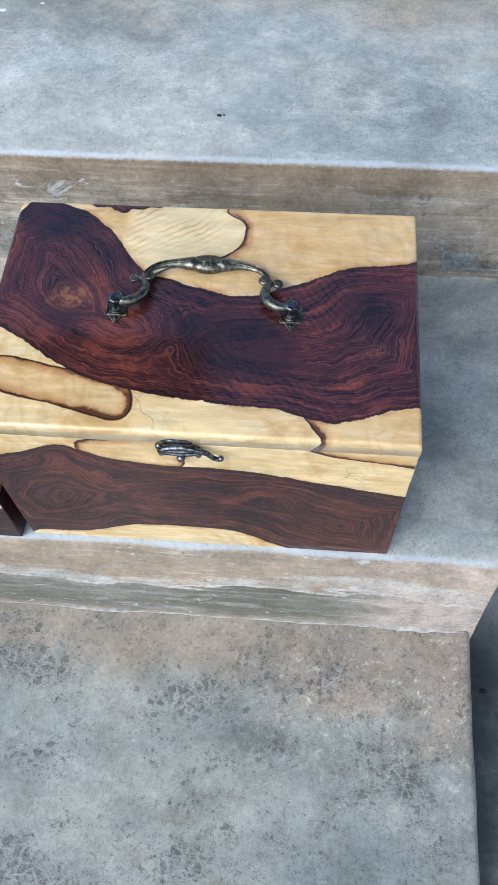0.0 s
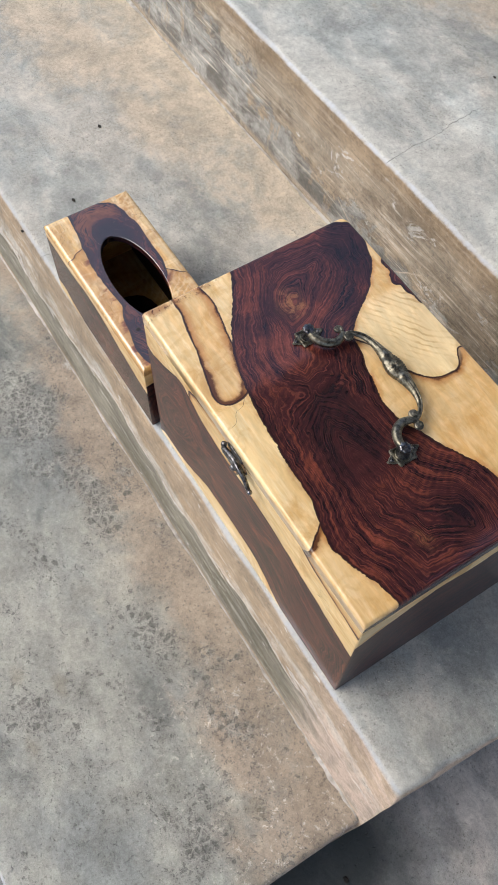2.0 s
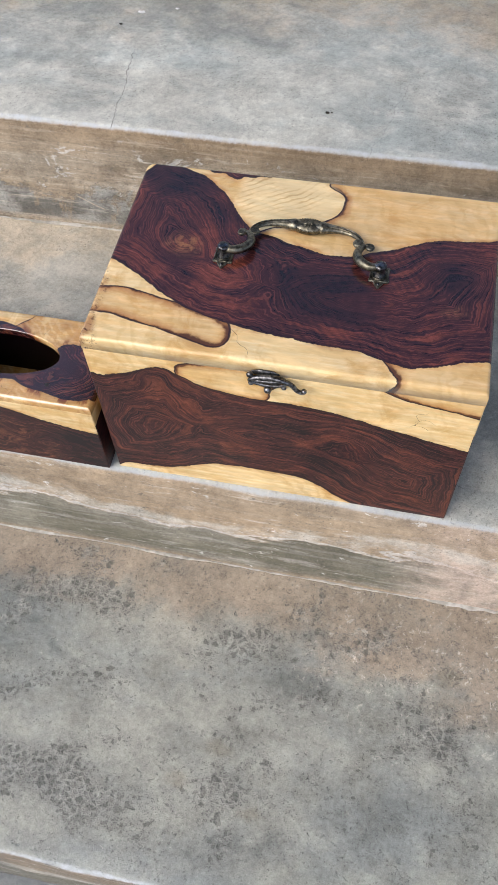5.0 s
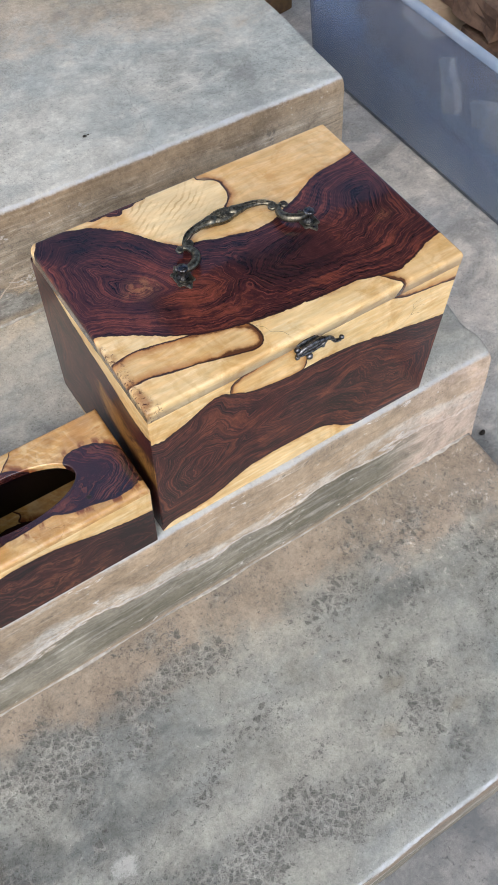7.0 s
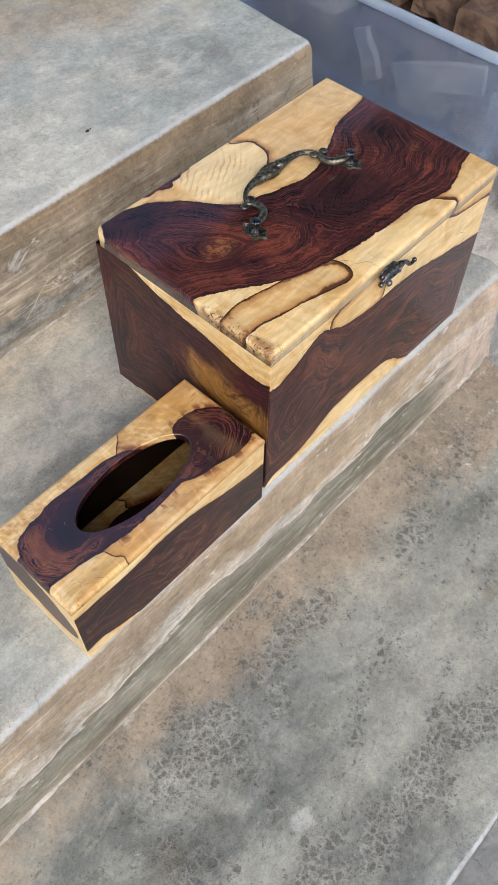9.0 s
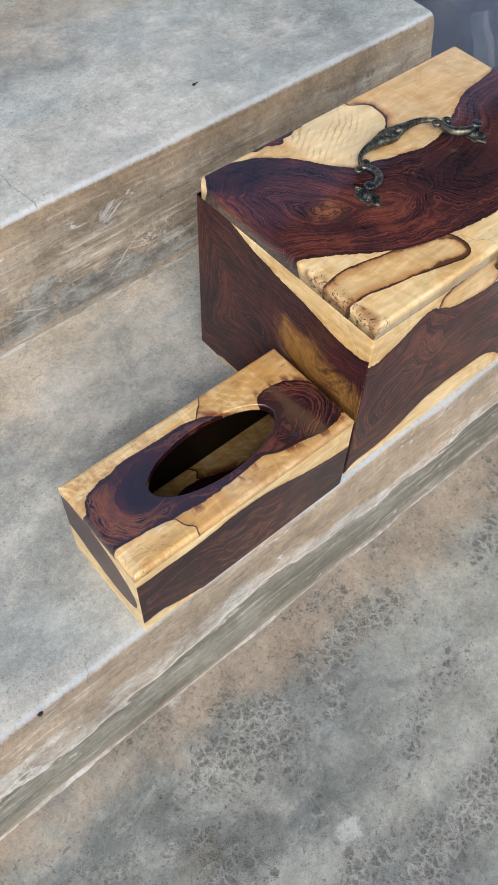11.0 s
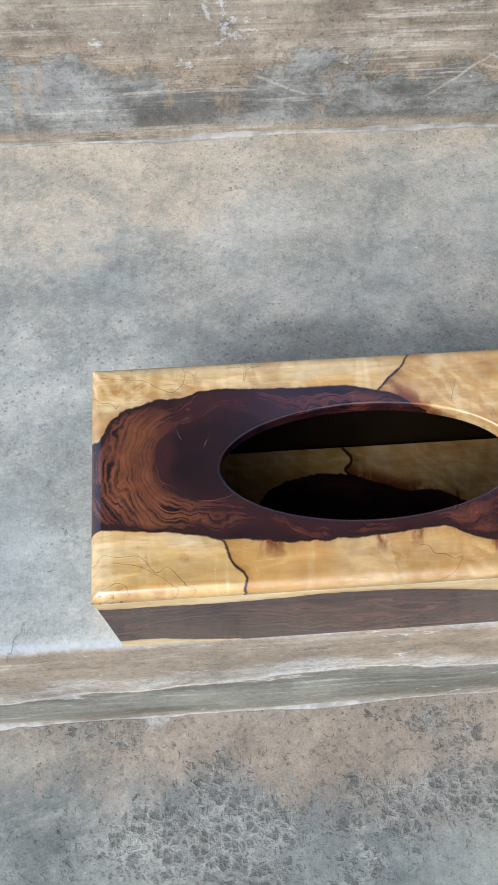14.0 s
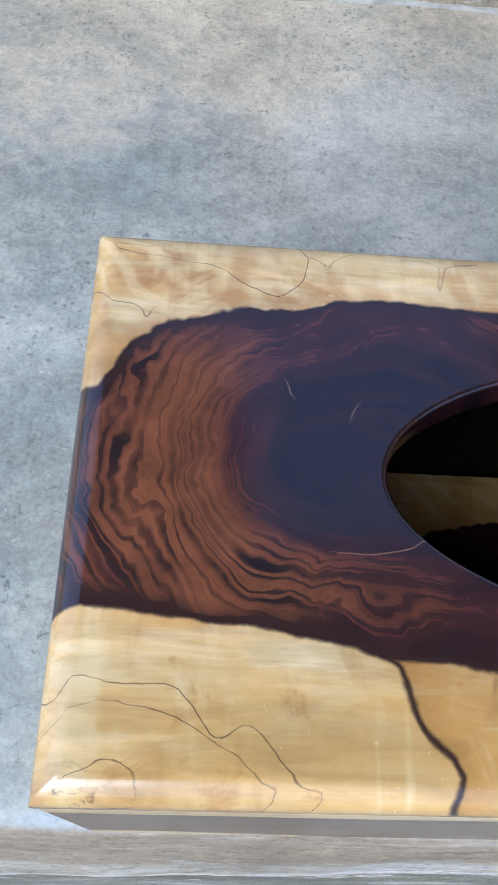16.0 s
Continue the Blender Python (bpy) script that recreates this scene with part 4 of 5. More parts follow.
LID_FIG = figure(
    hearts=[[(-20, 100), (0, 98), (20, 88), (44, 73), (65, 60), (92, 47), (127, 38), (159, 33), (195, 29), (225, 27), (245, 26), (262, 22),
             (280, 18), (294, 16), (306, 19), (320, 23), (338, 30), (357, 34), (385, 40), (385, 186), (355, 180), (325, 176), (305, 173),
             (288, 167), (267, 155), (246, 147), (228, 139), (210, 137), (193, 138), (176, 143), (163, 146), (148, 152), (127, 157),
             (118, 165), (104, 182), (90, 203), (80, 212), (64, 226), (50, 231), (29, 239), (13, 241), (5, 233), (-4, 221), (-20, 214)],
            [(60, 250), (64, 238), (71, 233), (79, 235), (88, 230), (97, 228), (103, 233), (112, 232), (119, 236), (130, 237), (131, 252)]],
    isles=[[(-20, 60), (3, 62), (23, 64), (58, 57), (93, 50), (123, 41), (130, 33), (131, 20), (126, 11), (113, 9), (86, 16), (51, 24),
            (22, 30), (0, 31), (-20, 33)],
           [(230, 265), (191, 237), (208, 219), (208, 198), (201, 188), (190, 179), (178, 171), (160, 167), (145, 164), (133, 157), (122, 146), (118, 115), (300, 110), (400, 190), (400, 265)],
           [(272, 30), (276, 12), (283, 2), (284, -8), (280, -25), (420, -40), (420, 60), (330, 60)]],
    golds=[[(50, 124), (56, 117), (68, 116), (80, 120), (80, 130), (70, 137), (56, 136)], [(318, 84), (326, 82), (332, 86), (326, 90)]],
    lobes=[[(125, 165), (150, 155), (175, 172), (200, 186), (208, 205), (206, 222), (190, 240), (180, 262), (110, 262), (100, 200)]],
    veins=[[(133, 31), (139, 25), (141, 17), (149, 12), (152, 7)]],
    eyes=[(60, 128, 17, 26), (158, 88, 20, -24), (326, 133, 24, 22), (240, 84, 30, 16), (95, 190, 26, 10)],
    pits=[[(-16, -16), (18, -16), (13, 10), (9, 30), (10, 55), (7, 80), (-16, 92)]],
    cores=[[(185, 60), (235, 55), (262, 75), (255, 105), (215, 122), (175, 112), (165, 85)], [(40, 105), (62, 98), (88, 112), (80, 128), (58, 120)],
           [(-20, 225), (30, 190), (75, 205), (60, 245), (-20, 245)], [(300, 120), (330, 108), (352, 125), (335, 145), (308, 142)]])


def clipped_corner(pts):
    """The lid's back corner over the end board is cut off."""
    out = pts.copy()
    short = np.maximum(0, 0.0085 - (pts[:, 0] + BOX_D - pts[:, 1])) / 2
    out[:, 0] += short
    out[:, 1] -= short
    return out


slab("lid", (0, BOX_W), (0, BOX_D), LID, 0.0034, 0.00115, Matrix.Translation((0, 0, BOX_H)), WOOD, box,
     "two-tone rosewood lid with rounded edges", fitted(LID_FIG, (1.0078, 1.0078), (2.5, 1.0)), jitter=clipped_corner)

FRONT_FIG = figure(
    hearts=[[(-20, 5), (10, 12), (40, 14), (62, 18), (84, 28), (110, 40), (140, 43), (172, 43), (205, 40), (228, 28), (243, 14), (262, 1),
             (285, -14), (390, -14), (390, 130), (361, 141), (325, 150), (285, 160), (238, 172), (195, 177), (155, 177), (120, 183),
             (108, 186), (92, 195), (75, 205), (60, 203), (38, 190), (12, 180), (-20, 166)]],
    isles=[[(90, 188), (85, 207), (92, 216), (110, 220), (140, 223), (170, 224), (190, 213), (176, 196), (168, 176), (130, 176)],
           [(262, 226), (275, 220), (290, 213), (312, 207), (340, 203), (372, 196), (420, 190), (420, 280), (240, 280)]],
    veins=[[(306, 170), (312, 180), (309, 190), (318, 194)],
           [(310, 180), (320, 184), (327, 178)], [(308, 174), (316, 172), (322, 168)]],
    eyes=[(246, 125, 24, 22), (96, 122, 22, -18), (60, 190, 12, 12), (20, 95, 24, 14), (165, 120, 26, 12)])
UP_FRONT = Matrix(((1, 0, 0, 0), (0, 0, -1, 0), (0, 1, 0, 0), (0, 0, 0, 1)))
slab("front_panel", (0.0007, BOX_W - 0.0007), (0, SEAM), 0.010, 0.0006, 0.0016, UP_FRONT, WOOD_CALM, box, "rosewood front board with a wavy dark heart", fitted(FRONT_FIG, (1.0, 0.976), (2.5, 0.0)))

LEFT_FIG = figure(
    hearts=[[(262, 6), (200, 5), (172, 6), (150, -4), (120, -12), (-15, -12), (-15, 196), (0, 190), (16, 185), (40, 185), (60, 189), (80, 194), (118, 199), (160, 208),
             (185, 217), (210, 223), (262, 236)]],
    isles=[], veins=[[(56, 228), (53, 224), (40, 219), (26, 207), (17, 193), (14, 186)]],
    golds=[[(114, 150), (98, 154), (73, 151), (42, 146), (14, 142), (-15, 141), (-15, 92), (25, 98), (69, 98), (108, 104)]],
    eyes=[(150, 120, 24, 24), (60, 118, 22, -22), (205, 60, 30, 14)])
# plan (u, v): u along the depth of the box, v up; the face looks to -x
UP_LEFT = Matrix(((0, 0, -1, 0), (1, 0, 0, 0), (0, 1, 0, 0), (0, 0, 0, 1)))
UP_RIGHT = Matrix(((0, 0, 1, BOX_W), (1, 0, 0, 0), (0, 1, 0, 0), (0, 0, 0, 1)))
UP_BACK = Matrix(((1, 0, 0, 0), (0, 0, 1, BOX_D), (0, 1, 0, 0), (0, 0, 0, 1)))
slab("side_panel", (0.0007, BOX_D - 0.0007), (0, SEAM), 0.010, 0.0006, 0.002, UP_LEFT, WOOD_SIDE, box, "dark rosewood end board with a pale wedge along its top", fitted(LEFT_FIG, (1.0, 0.976), (-1.0, 0.0)))
RIGHT_FIG = figure(hearts=[[(-20, -15), (270, -15), (270, 190), (200, 196), (130, 188), (70, 194), (-20, 140)]], eyes=[(120, 100, 30, 24)])
slab("side_panel", (0.0007, BOX_D - 0.0007), (0, SEAM), 0.010, 0.0006, 0.003, UP_RIGHT, WOOD_SIDE, box, "", RIGHT_FIG)
BACK_FIG = figure(hearts=[[(-30, -30), (120, -20), (250, 20), (395, 30), (395, 240), (250, 170), (120, 240), (-30, 240)]], eyes=[(120, 100, 30, 24)])
slab("back_panel", (0.0007, BOX_W - 0.0007), (0, SEAM), 0.010, 0.0006, 0.004, UP_BACK, WOOD, box, "", BACK_FIG)
slab("base_panel", (0.0102, BOX_W - 0.0102), (0.0102, BOX_D - 0.0102), 0.008, 0.001, 0.02, Matrix.Translation((0, 0, 0.009)), WOOD, box)

# bronze bail handle, lying back on the lid
HZ = BOX_H
POST_L, POST_R, POST_Y = 0.1092, 0.2588, 0.1205
MID = (POST_L + POST_R) / 2


def mirror(points, side):
    return [(MID + side * (x - MID), y, z) for x, y, z in points]


bm = bmesh.new()
arm = smooth3([(POST_L + 0.002, POST_Y, HZ + 0.0105), (POST_L + 0.010, POST_Y + 0.0005, HZ + 0.0098), (POST_L + 0.019, POST_Y + 0.006, HZ + 0.0090),
               (POST_L + 0.0235, POST_Y + 0.015, HZ + 0.0085), (POST_L + 0.021, POST_Y + 0.0245, HZ + 0.0082), (POST_L + 0.015, POST_Y + 0.0275, HZ + 0.0080),
               (POST_L + 0.0125, POST_Y + 0.0245, HZ + 0.0080)])
neck = smooth3([(POST_L + 0.019, POST_Y + 0.0255, HZ + 0.0080), (POST_L + 0.0225, POST_Y + 0.034, HZ + 0.0078), (POST_L + 0.031, POST_Y + 0.0415, HZ + 0.0075),
                (POST_L + 0.043, POST_Y + 0.0455, HZ + 0.0072), (POST_L + 0.055, POST_Y + 0.0465, HZ + 0.0070), (POST_L + 0.0635, POST_Y + 0.0465, HZ + 0.0070), (MID + 0.0005, POST_Y + 0.0465, HZ + 0.0065)])
for side in (1, -1):
    path = mirror(arm, side)
    n = len(path) - 1
    tube(bm, path, [0.0022 + 0.0026 * math.sin(math.pi * min(1, 0.12 + i / n * 1.05)) - 0.0006 * (i / n) for i in range(n + 1)], 14)
    path = mirror(neck, side)
    n = len(path) - 1
    tube(bm, path, [0.0023 + 0.0045 * (min(1.0, max(0.0, i / n - 0.22) / 0.56) ** 1.6 if i / n < 0.78 else max(0.0, 1 - ((i / n - 0.78) / 0.13) ** 2)) for i in range(n + 1)], 14, 0.8)
    # raised ribs along the upper limb
    for lean in (-0.5, 0.5):
        rib = [(x + side * 0.0012 * lean, y - 0.0022 * lean, z + 0.0019 + 0.0022 * min(1.0, i / n * 1.3)) for i, (x, y, z) in enumerate(path[3:int(0.76 * n)])]
        tube(bm, rib, 0.0007, 6)
    # scrolls where the two limbs meet
    for dx, dy, r, start in ((0.0130, 0.0255, 0.0036, 20), (0.0250, 0.0295, 0.0037, 200)):
        x, y, z = mirror([(POST_L + dx, POST_Y + dy, HZ + 0.0088)], side)[0]
        spiral = [(x + side * r * (1 - 0.8 * i / 22) * math.cos(radians(start + 25 * i)), y + r * (1 - 0.8 * i / 22) * math.sin(radians(start + 25 * i)), z + 0.0004 * i / 22) for i in range(23)]
        tube(bm, spiral, [0.0021 - 0.0006 * i / 22 for i in range(23)], 8)
        ball(bm, (x, y, z - 0.0002), 0.0032, (1, 1, 0.7), 10)
    # reeding on the lower limb
    for i in range(6, 22, 2):
        a = mirror(arm, side)[i]
        ball(bm, (a[0], a[1], a[2] + 0.0030), 0.0013, (1.2, 1.2, 0.7), 6)
handle = part("handle", bm, BRONZE, box, "antique bronze carrying handle with scrolls")

bm = bmesh.new()
oval = [(MID + 0.0165 * math.cos(a), POST_Y + 0.0465 + 0.0086 * math.sin(a) * abs(math.sin(a)) ** 0.25) for a in (2 * math.pi * i / 36 for i in range(36))]
plate(bm, oval, HZ + 0.0040, HZ + 0.0096)
for i in range(40):
    a = 2 * math.pi * i / 40
    ball(bm, (MID + 0.0165 * math.cos(a), POST_Y + 0.0465 + 0.0086 * math.sin(a) * abs(math.sin(a)) ** 0.25, HZ + 0.0084), 0.0009, seg=6)
for i in range(8):
    a = 2 * math.pi * i / 8
    c, s = math.cos(a), math.sin(a)
    tube(bm, [(MID + 0.0008 * c, POST_Y + 0.0465 + 0.0008 * s, HZ + 0.0104), (MID + 0.0058 * c, POST_Y + 0.0465 + 0.0056 * s, HZ + 0.0102)], [0.0014, 0.0004], 6)
ball(bm, (MID, POST_Y + 0.0465, HZ + 0.0104), 0.0013, seg=8)
part("plaque", bm, BRONZE, handle, "oval bronze plaque with a star flower")

for px in (POST_L, POST_R):
    # pierced lozenge rose
    bm = bmesh.new()
    for ring_r, height in ((1.0, 0.0013),):
        quarter = [(0.0, 17.2), (2.2, 14.0), (3.8, 11.8), (4.6, 9.7), (7.0, 9.4), (8.6, 9.0), (9.2, 7.4), (8.6, 4.6), (8.8, 1.2)]
        rim = quarter + [(x, -y) for x, y in reversed(quarter)]
        rim = rim + [(-x, y) for x, y in reversed(rim[1:-1])]
        outline = [(px + 0.001 * ring_r * x, POST_Y + 0.001 * ring_r * y) for x, y in curve(rim, True, 4)]
        plate(bm, outline, HZ + 0.0002, HZ + height)
        for x, y in outline[::3]:
            ball(bm, (px + 0.97 * (x - px), POST_Y + 0.97 * (y - POST_Y), HZ + 0.0013), 0.0009, seg=6)
    ringed = [(px + 0.0066 * math.cos(a), POST_Y + 0.0066 * math.sin(a), HZ + 0.0016) for a in (2 * math.pi * i / 24 for i in range(25))]
    tube(bm, ringed, 0.0007, 6)
    rose = part("rose", bm, BRONZE, handle, "dark pierced lozenge back plate")
    bm = bmesh.new()
    tube(bm, [(px + 0.93 * (x - px), POST_Y + 0.93 * (y - POST_Y), HZ + 0.0016) for x, y in outline + outline[:1]], 0.0008, 6)
    tube(bm, [(px + 0.0084 * math.cos(a) / (abs(math.cos(a)) ** 4 + abs(math.sin(a)) ** 4) ** 0.25, POST_Y + 0.0084 * math.sin(a) / (abs(math.cos(a)) ** 4 + abs(math.sin(a)) ** 4) ** 0.25, HZ + 0.0015)
              for a in (2 * math.pi * i / 40 for i in range(41))], 0.0007, 6)
    part("border", bm, BRONZE, rose, "raised bronze border")
    for dy in (0.0122, -0.0122):
        bm = bmesh.new()
        at = (px, POST_Y + dy, HZ + 0.0010)
        lathe(bm, [(0.0017, 0.0), (0.0018, 0.0006), (0.0014, 0.0011), (0.0005, 0.0012)], at, 14)
        for sx, sy in ((0.0013, 0.0003), (0.0003, 0.0013)):
            bmesh.ops.create_cube(bm, size=1.0, matrix=Matrix.Translation((at[0], at[1], at[2] + 0.0012)) @ Matrix.Diagonal((2 * sx, 2 * sy, 0.0003, 1)))
        part("screw", bm, PEWTER, handle, "small dark cross-head screw")
    bm = bmesh.new()
    lathe(bm, [(0.0058, 0.0), (0.0060, 0.0012), (0.0046, 0.0026), (0.0043, 0.0090), (0.0052, 0.0104), (0.0056, 0.0122), (0.0052, 0.0136),
               (0.0030, 0.0139)], (px, POST_Y, HZ + 0.0012), 32, 0.075, 8)
    part("post", bm, PEWTER, handle, "fluted dark metal post")

# swing latch across the seam
bm = bmesh.new()
LX, LZ = 0.1745, SEAM


def lobed(cx, cz, w, h, n=48):
    return [(cx + w * math.cos(a) * (0.86 + 0.14 * math.cos(6 * a)), cz + h * math.sin(a) * (0.86 + 0.14 * math.cos(6 * a))) for a in (2 * math.pi * i / n for i in range(n))]


STAND = Matrix(((1, 0, 0, 0), (0, 0, -1, 0), (0, 1, 0, 0), (0, 0, 0, 1)))
plate(bm, lobed(LX + 0.001, LZ - 0.0115, 0.0150, 0.0056), 0.0002, 0.0016)
plate(bm, [(LX + x * 0.001, LZ + z * 0.001) for x, z in ((-12, 0.8), (9, 0.8), (12, 3.5), (7, 7.5), (-6, 8), (-14, 5))], 0.0002, 0.0016)
bm.transform(STAND)
latch = part("latch", bm, PEWTER, box, "small blackened metal swing latch, closed")
bm = bmesh.new()
# an open loop of two bars, drawn out into a curled thumb end
loop = [(LX + 0.0015 + 0.0165 * math.cos(a), LZ - 0.0022 + (0.0058 + 0.0012 * math.cos(a)) * math.sin(a) + 0.0012 * math.cos(a), 0.0052) for a in (2 * math.pi * i / 36 for i in range(37))]
tube(bm, loop, [0.0021 + 0.0006 * math.sin(2 * math.pi * i / 36) for i in range(37)], 10)
tube(bm, smooth3([(LX - 0.013, LZ - 0.0035, 0.0050), (LX, LZ - 0.0008, 0.0066), (LX + 0.014, LZ + 0.0002, 0.0060)]), 0.0013, 8)
hook = smooth3([(LX + 0.006, LZ + 0.0040, 0.0058), (LX + 0.016, LZ + 0.0030, 0.0064), (LX + 0.0235, LZ - 0.0012, 0.0064), (LX + 0.0285, LZ - 0.0078, 0.0066),
                (LX + 0.0335, LZ - 0.0088, 0.0074), (LX + 0.0352, LZ - 0.0058, 0.0080)])
tube(bm, hook, [0.0026 - 0.0008 * i / len(hook) for i in range(len(hook))], 10)
ball(bm, (LX + 0.0350, LZ - 0.0052, 0.0082), 0.0027)
bm.transform(STAND)
part("hook", bm, PEWTER, latch, "blackened metal hook with a curled thumb end")
for x, z, r in ((-0.0150, 0.0028, 0.0033), (-0.0140, -0.0085, 0.0030), (0.0160, -0.0095, 0.0027), (0.001, -0.0165, 0.0038)):
    bm = bmesh.new()
    ball(bm, (LX + x, LZ + z, 0.0040), r, (1, 1, 0.9))
    bm.transform(STAND)
    part("rivet", bm, PEWTER, latch)


# ---- the tissue box ----
T_L, T_D, T_H = 0.2530, 0.1145, 0.1165
TX, TY = -0.2690, -0.0065
tissue = thing("tissue_box", (TX, TY, 0.0), "glossy rosewood tissue box with an oval opening in its top", "tissue box")


def shifted(points):
    """From places along the steps to places on the tissue box (mm)."""
    return [(x - TX * 1000, y - TY * 1000) for x, y in points]


def along(points):
    return [(x - TX * 1000, z) for x, z in points]


HOLE = ((-0.1390 - TX), (0.0515 - TY), 0.0700, 0.0290)
TOP_FIG = figure(
    hearts=[shifted([(-300, 64), (-269, 67), (-264, 71), (-258, 79), (-251, 84.5), (-239, 88), (-228, 88.5), (-216, 91), (-202, 92), (-182, 91), (-163, 91), (-144, 90), (-131, 87),
                     (-121, 83), (-112, 76), (-100, 66), (-86, 61), (-77, 62), (-71, 69), (-60, 73), (-39, 69), (-22, 57), (-13, 42), (-12, 30), (-14, 14), (-25, 5), (-47, 2),
                     (-69, 6), (-95, 11), (-109, 17), (-127, 16), (-144, 15), (-164, 14), (-178, 14), (-193, 16), (-208, 17.5), (-220, 20), (-233, 23),
                     (-251, 24), (-265, 25), (-300, 24)])],
    isles=[shifted([(-209, 22), (-209, 16), (-208, 12), (-205, 5), (-201, 0), (-199, -10), (-190, -40), (40, -40), (40, 20), (-60, 40), (-160, 40)]),
           shifted([(-134, 80), (-127, 91), (-121, 97), (-116, 102), (-110, 116), (-100, 140), (60, 140), (60, 50), (-60, 40), (-120, 60)])],
    veins=[shifted(v) for v in (
        [(-272, 13), (-266, 11), (-264, 13), (-257, 12), (-248, 12), (-245, 10), (-240, 4), (-235, 6), (-231, 2), (-226, -3), (-221, -5), (-222, -10)],
        [(-270, 103), (-260, 102), (-250, 100), (-241, 98), (-237, 95), (-231, 92), (-228, 93), (-224, 98), (-223, 106)],
        [(-202, 104), (-195, 103), (-195, 96), (-193, 102), (-186, 104)],
        [(-272, 89), (-260, 88), (-257, 85), (-256, 86)], [(-96, 80), (-94, 86), (-92, 90)], [(-122, 9), (-118, 8), (-116, 5), (-111, 4), (-108, 1), (-104, 2), (-112, -6), (-122, -13)], [(-262, -2), (-256, 0), (-250, -4)])],
    twigs=[shifted(v) for v in ([(-272, 7), (-267, 7), (-263, 8), (-257, 9), (-250, 8), (-245, 6), (-238, 2), (-233, -2), (-228, -4), (-228, -10)], [(-270, 104), (-262, 104), (-256, 104)], [(-223, 103), (-220, 101), (-219, 97), (-218, 102), (-213, 105)])],
    golds=[shifted([(-264, 36), (-262, 62), (-250, 78), (-236, 80), (-240, 66), (-240, 48), (-228, 34), (-205, 27), (-225, 26), (-250, 28)])],
    nicks=[shifted([(-228, 70.5), (-227.5, 69), (-227.2, 68.5)]), shifted([(-215.6, 64), (-215.2, 65), (-214.6, 66)]), shifted([(-219, 36), (-213, 36), (-207, 37), (-203, 39)])],
    eyes=[(-71 - TX * 1000, 17 - TY * 1000, 8, 9), (-40 - TX * 1000, 33 - TY * 1000, 17, 24), (-222 - TX * 1000, 55 - TY * 1000, 17, 14)],
    pits=[shifted([(-290, -40), (-236, -30), (-243, -8), (-256, 0), (-290, 5)])],
    # first core lies over the opening: shade painted on its cut wall
    cores=[shifted([(-205, 51), (-185, 32), (-139, 25), (-93, 32), (-73, 51), (-93, 70), (-139, 77), (-185, 70)]), shifted([(-238, 56), (-234, 44), (-226, 38), (-212, 35), (-190, 30), (-150, 24), (-150, 60), (-200, 80), (-219, 74), (-229, 71), (-236, 64)])], cored=True)
holed_board("top_panel", (T_L, T_D), 0.0085, 0.0052, HOLE, Matrix.Translation((0, 0, T_H)), WOOD_RINGED, tissue,
            "two-tone rosewood top with an oval opening", TOP_FIG)
UNDER = T_H - 0.0087
T_FRONT_FIG = figure(
    hearts=[along([(-290, 90), (-250, 96), (-220, 95), (-190, 96), (-160, 100), (-130, 98), (-105, 92), (-80, 84), (-50, 76), (-17, 70), (5, 66), (5, -15),
                   (-185, -15), (-200, 1), (-212, 6), (-232, 13), (-251, 20), (-290, 24)])],
    veins=[along([(-240, 14), (-225, 12), (-212, 10), (-200, 2)])],
    eyes=[(60, 60, 20, 18), (150, 45, 22, -16), (200, 55, 20, 14)])
T_UP_LEFT = Matrix(((0, 0, -1, 0), (1, 0, 0, 0), (0, 1, 0, 0), (0, 0, 0, 1)))
T_UP_RIGHT = Matrix(((0, 0, 1, T_L), (1, 0, 0, 0), (0, 1, 0, 0), (0, 0, 0, 1)))
T_UP_BACK = Matrix(((1, 0, 0, 0), (0, 0, 1, T_D), (0, 1, 0, 0), (0, 0, 0, 1)))
slab("front_panel", (0.0006, T_L - 0.0006), (0, UNDER), 0.009, 0.0005, 0.0016, UP_FRONT, WOOD_BROWN, tissue, "rosewood front board, dark below a pale edge", T_FRONT_FIG)
T_LEFT_FIG = figure(hearts=[[(130, 92), (130, 58), (95, 45), (60, 32), (30, 30), (10, 38), (6, 55), (14, 75), (40, 96), (70, 108), (100, 108)]], eyes=[(60, 60, 20, 16)])
slab("side_panel", (0.0006, T_D - 0.0006), (0, UNDER), 0.009, 0.0005, 0.0018, T_UP_LEFT, WOOD_SIDE, tissue, "rosewood end board with a dark oval heart", T_LEFT_FIG)
slab("side_panel", (0.0006, T_D - 0.0006), (0, UNDER), 0.009, 0.0005, 0.003, T_UP_RIGHT, WOOD_SIDE, tissue, "",
     figure(hearts=[[(-20, -20), (140, -20), (140, 80), (60, 88), (-20, 75)]], eyes=[(60, 50, 20, 16)]))
# core over the whole back board paints it dark, as shade inside
slab("back_panel", (0.0006, T_L - 0.0006), (0, UNDER), 0.009, 0.0005, 0.002, T_UP_BACK, WOOD_BARE_SHADED, tissue, "",
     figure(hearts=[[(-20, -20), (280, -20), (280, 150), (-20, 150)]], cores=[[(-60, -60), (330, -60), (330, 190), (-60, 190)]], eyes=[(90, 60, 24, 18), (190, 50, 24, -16)]))
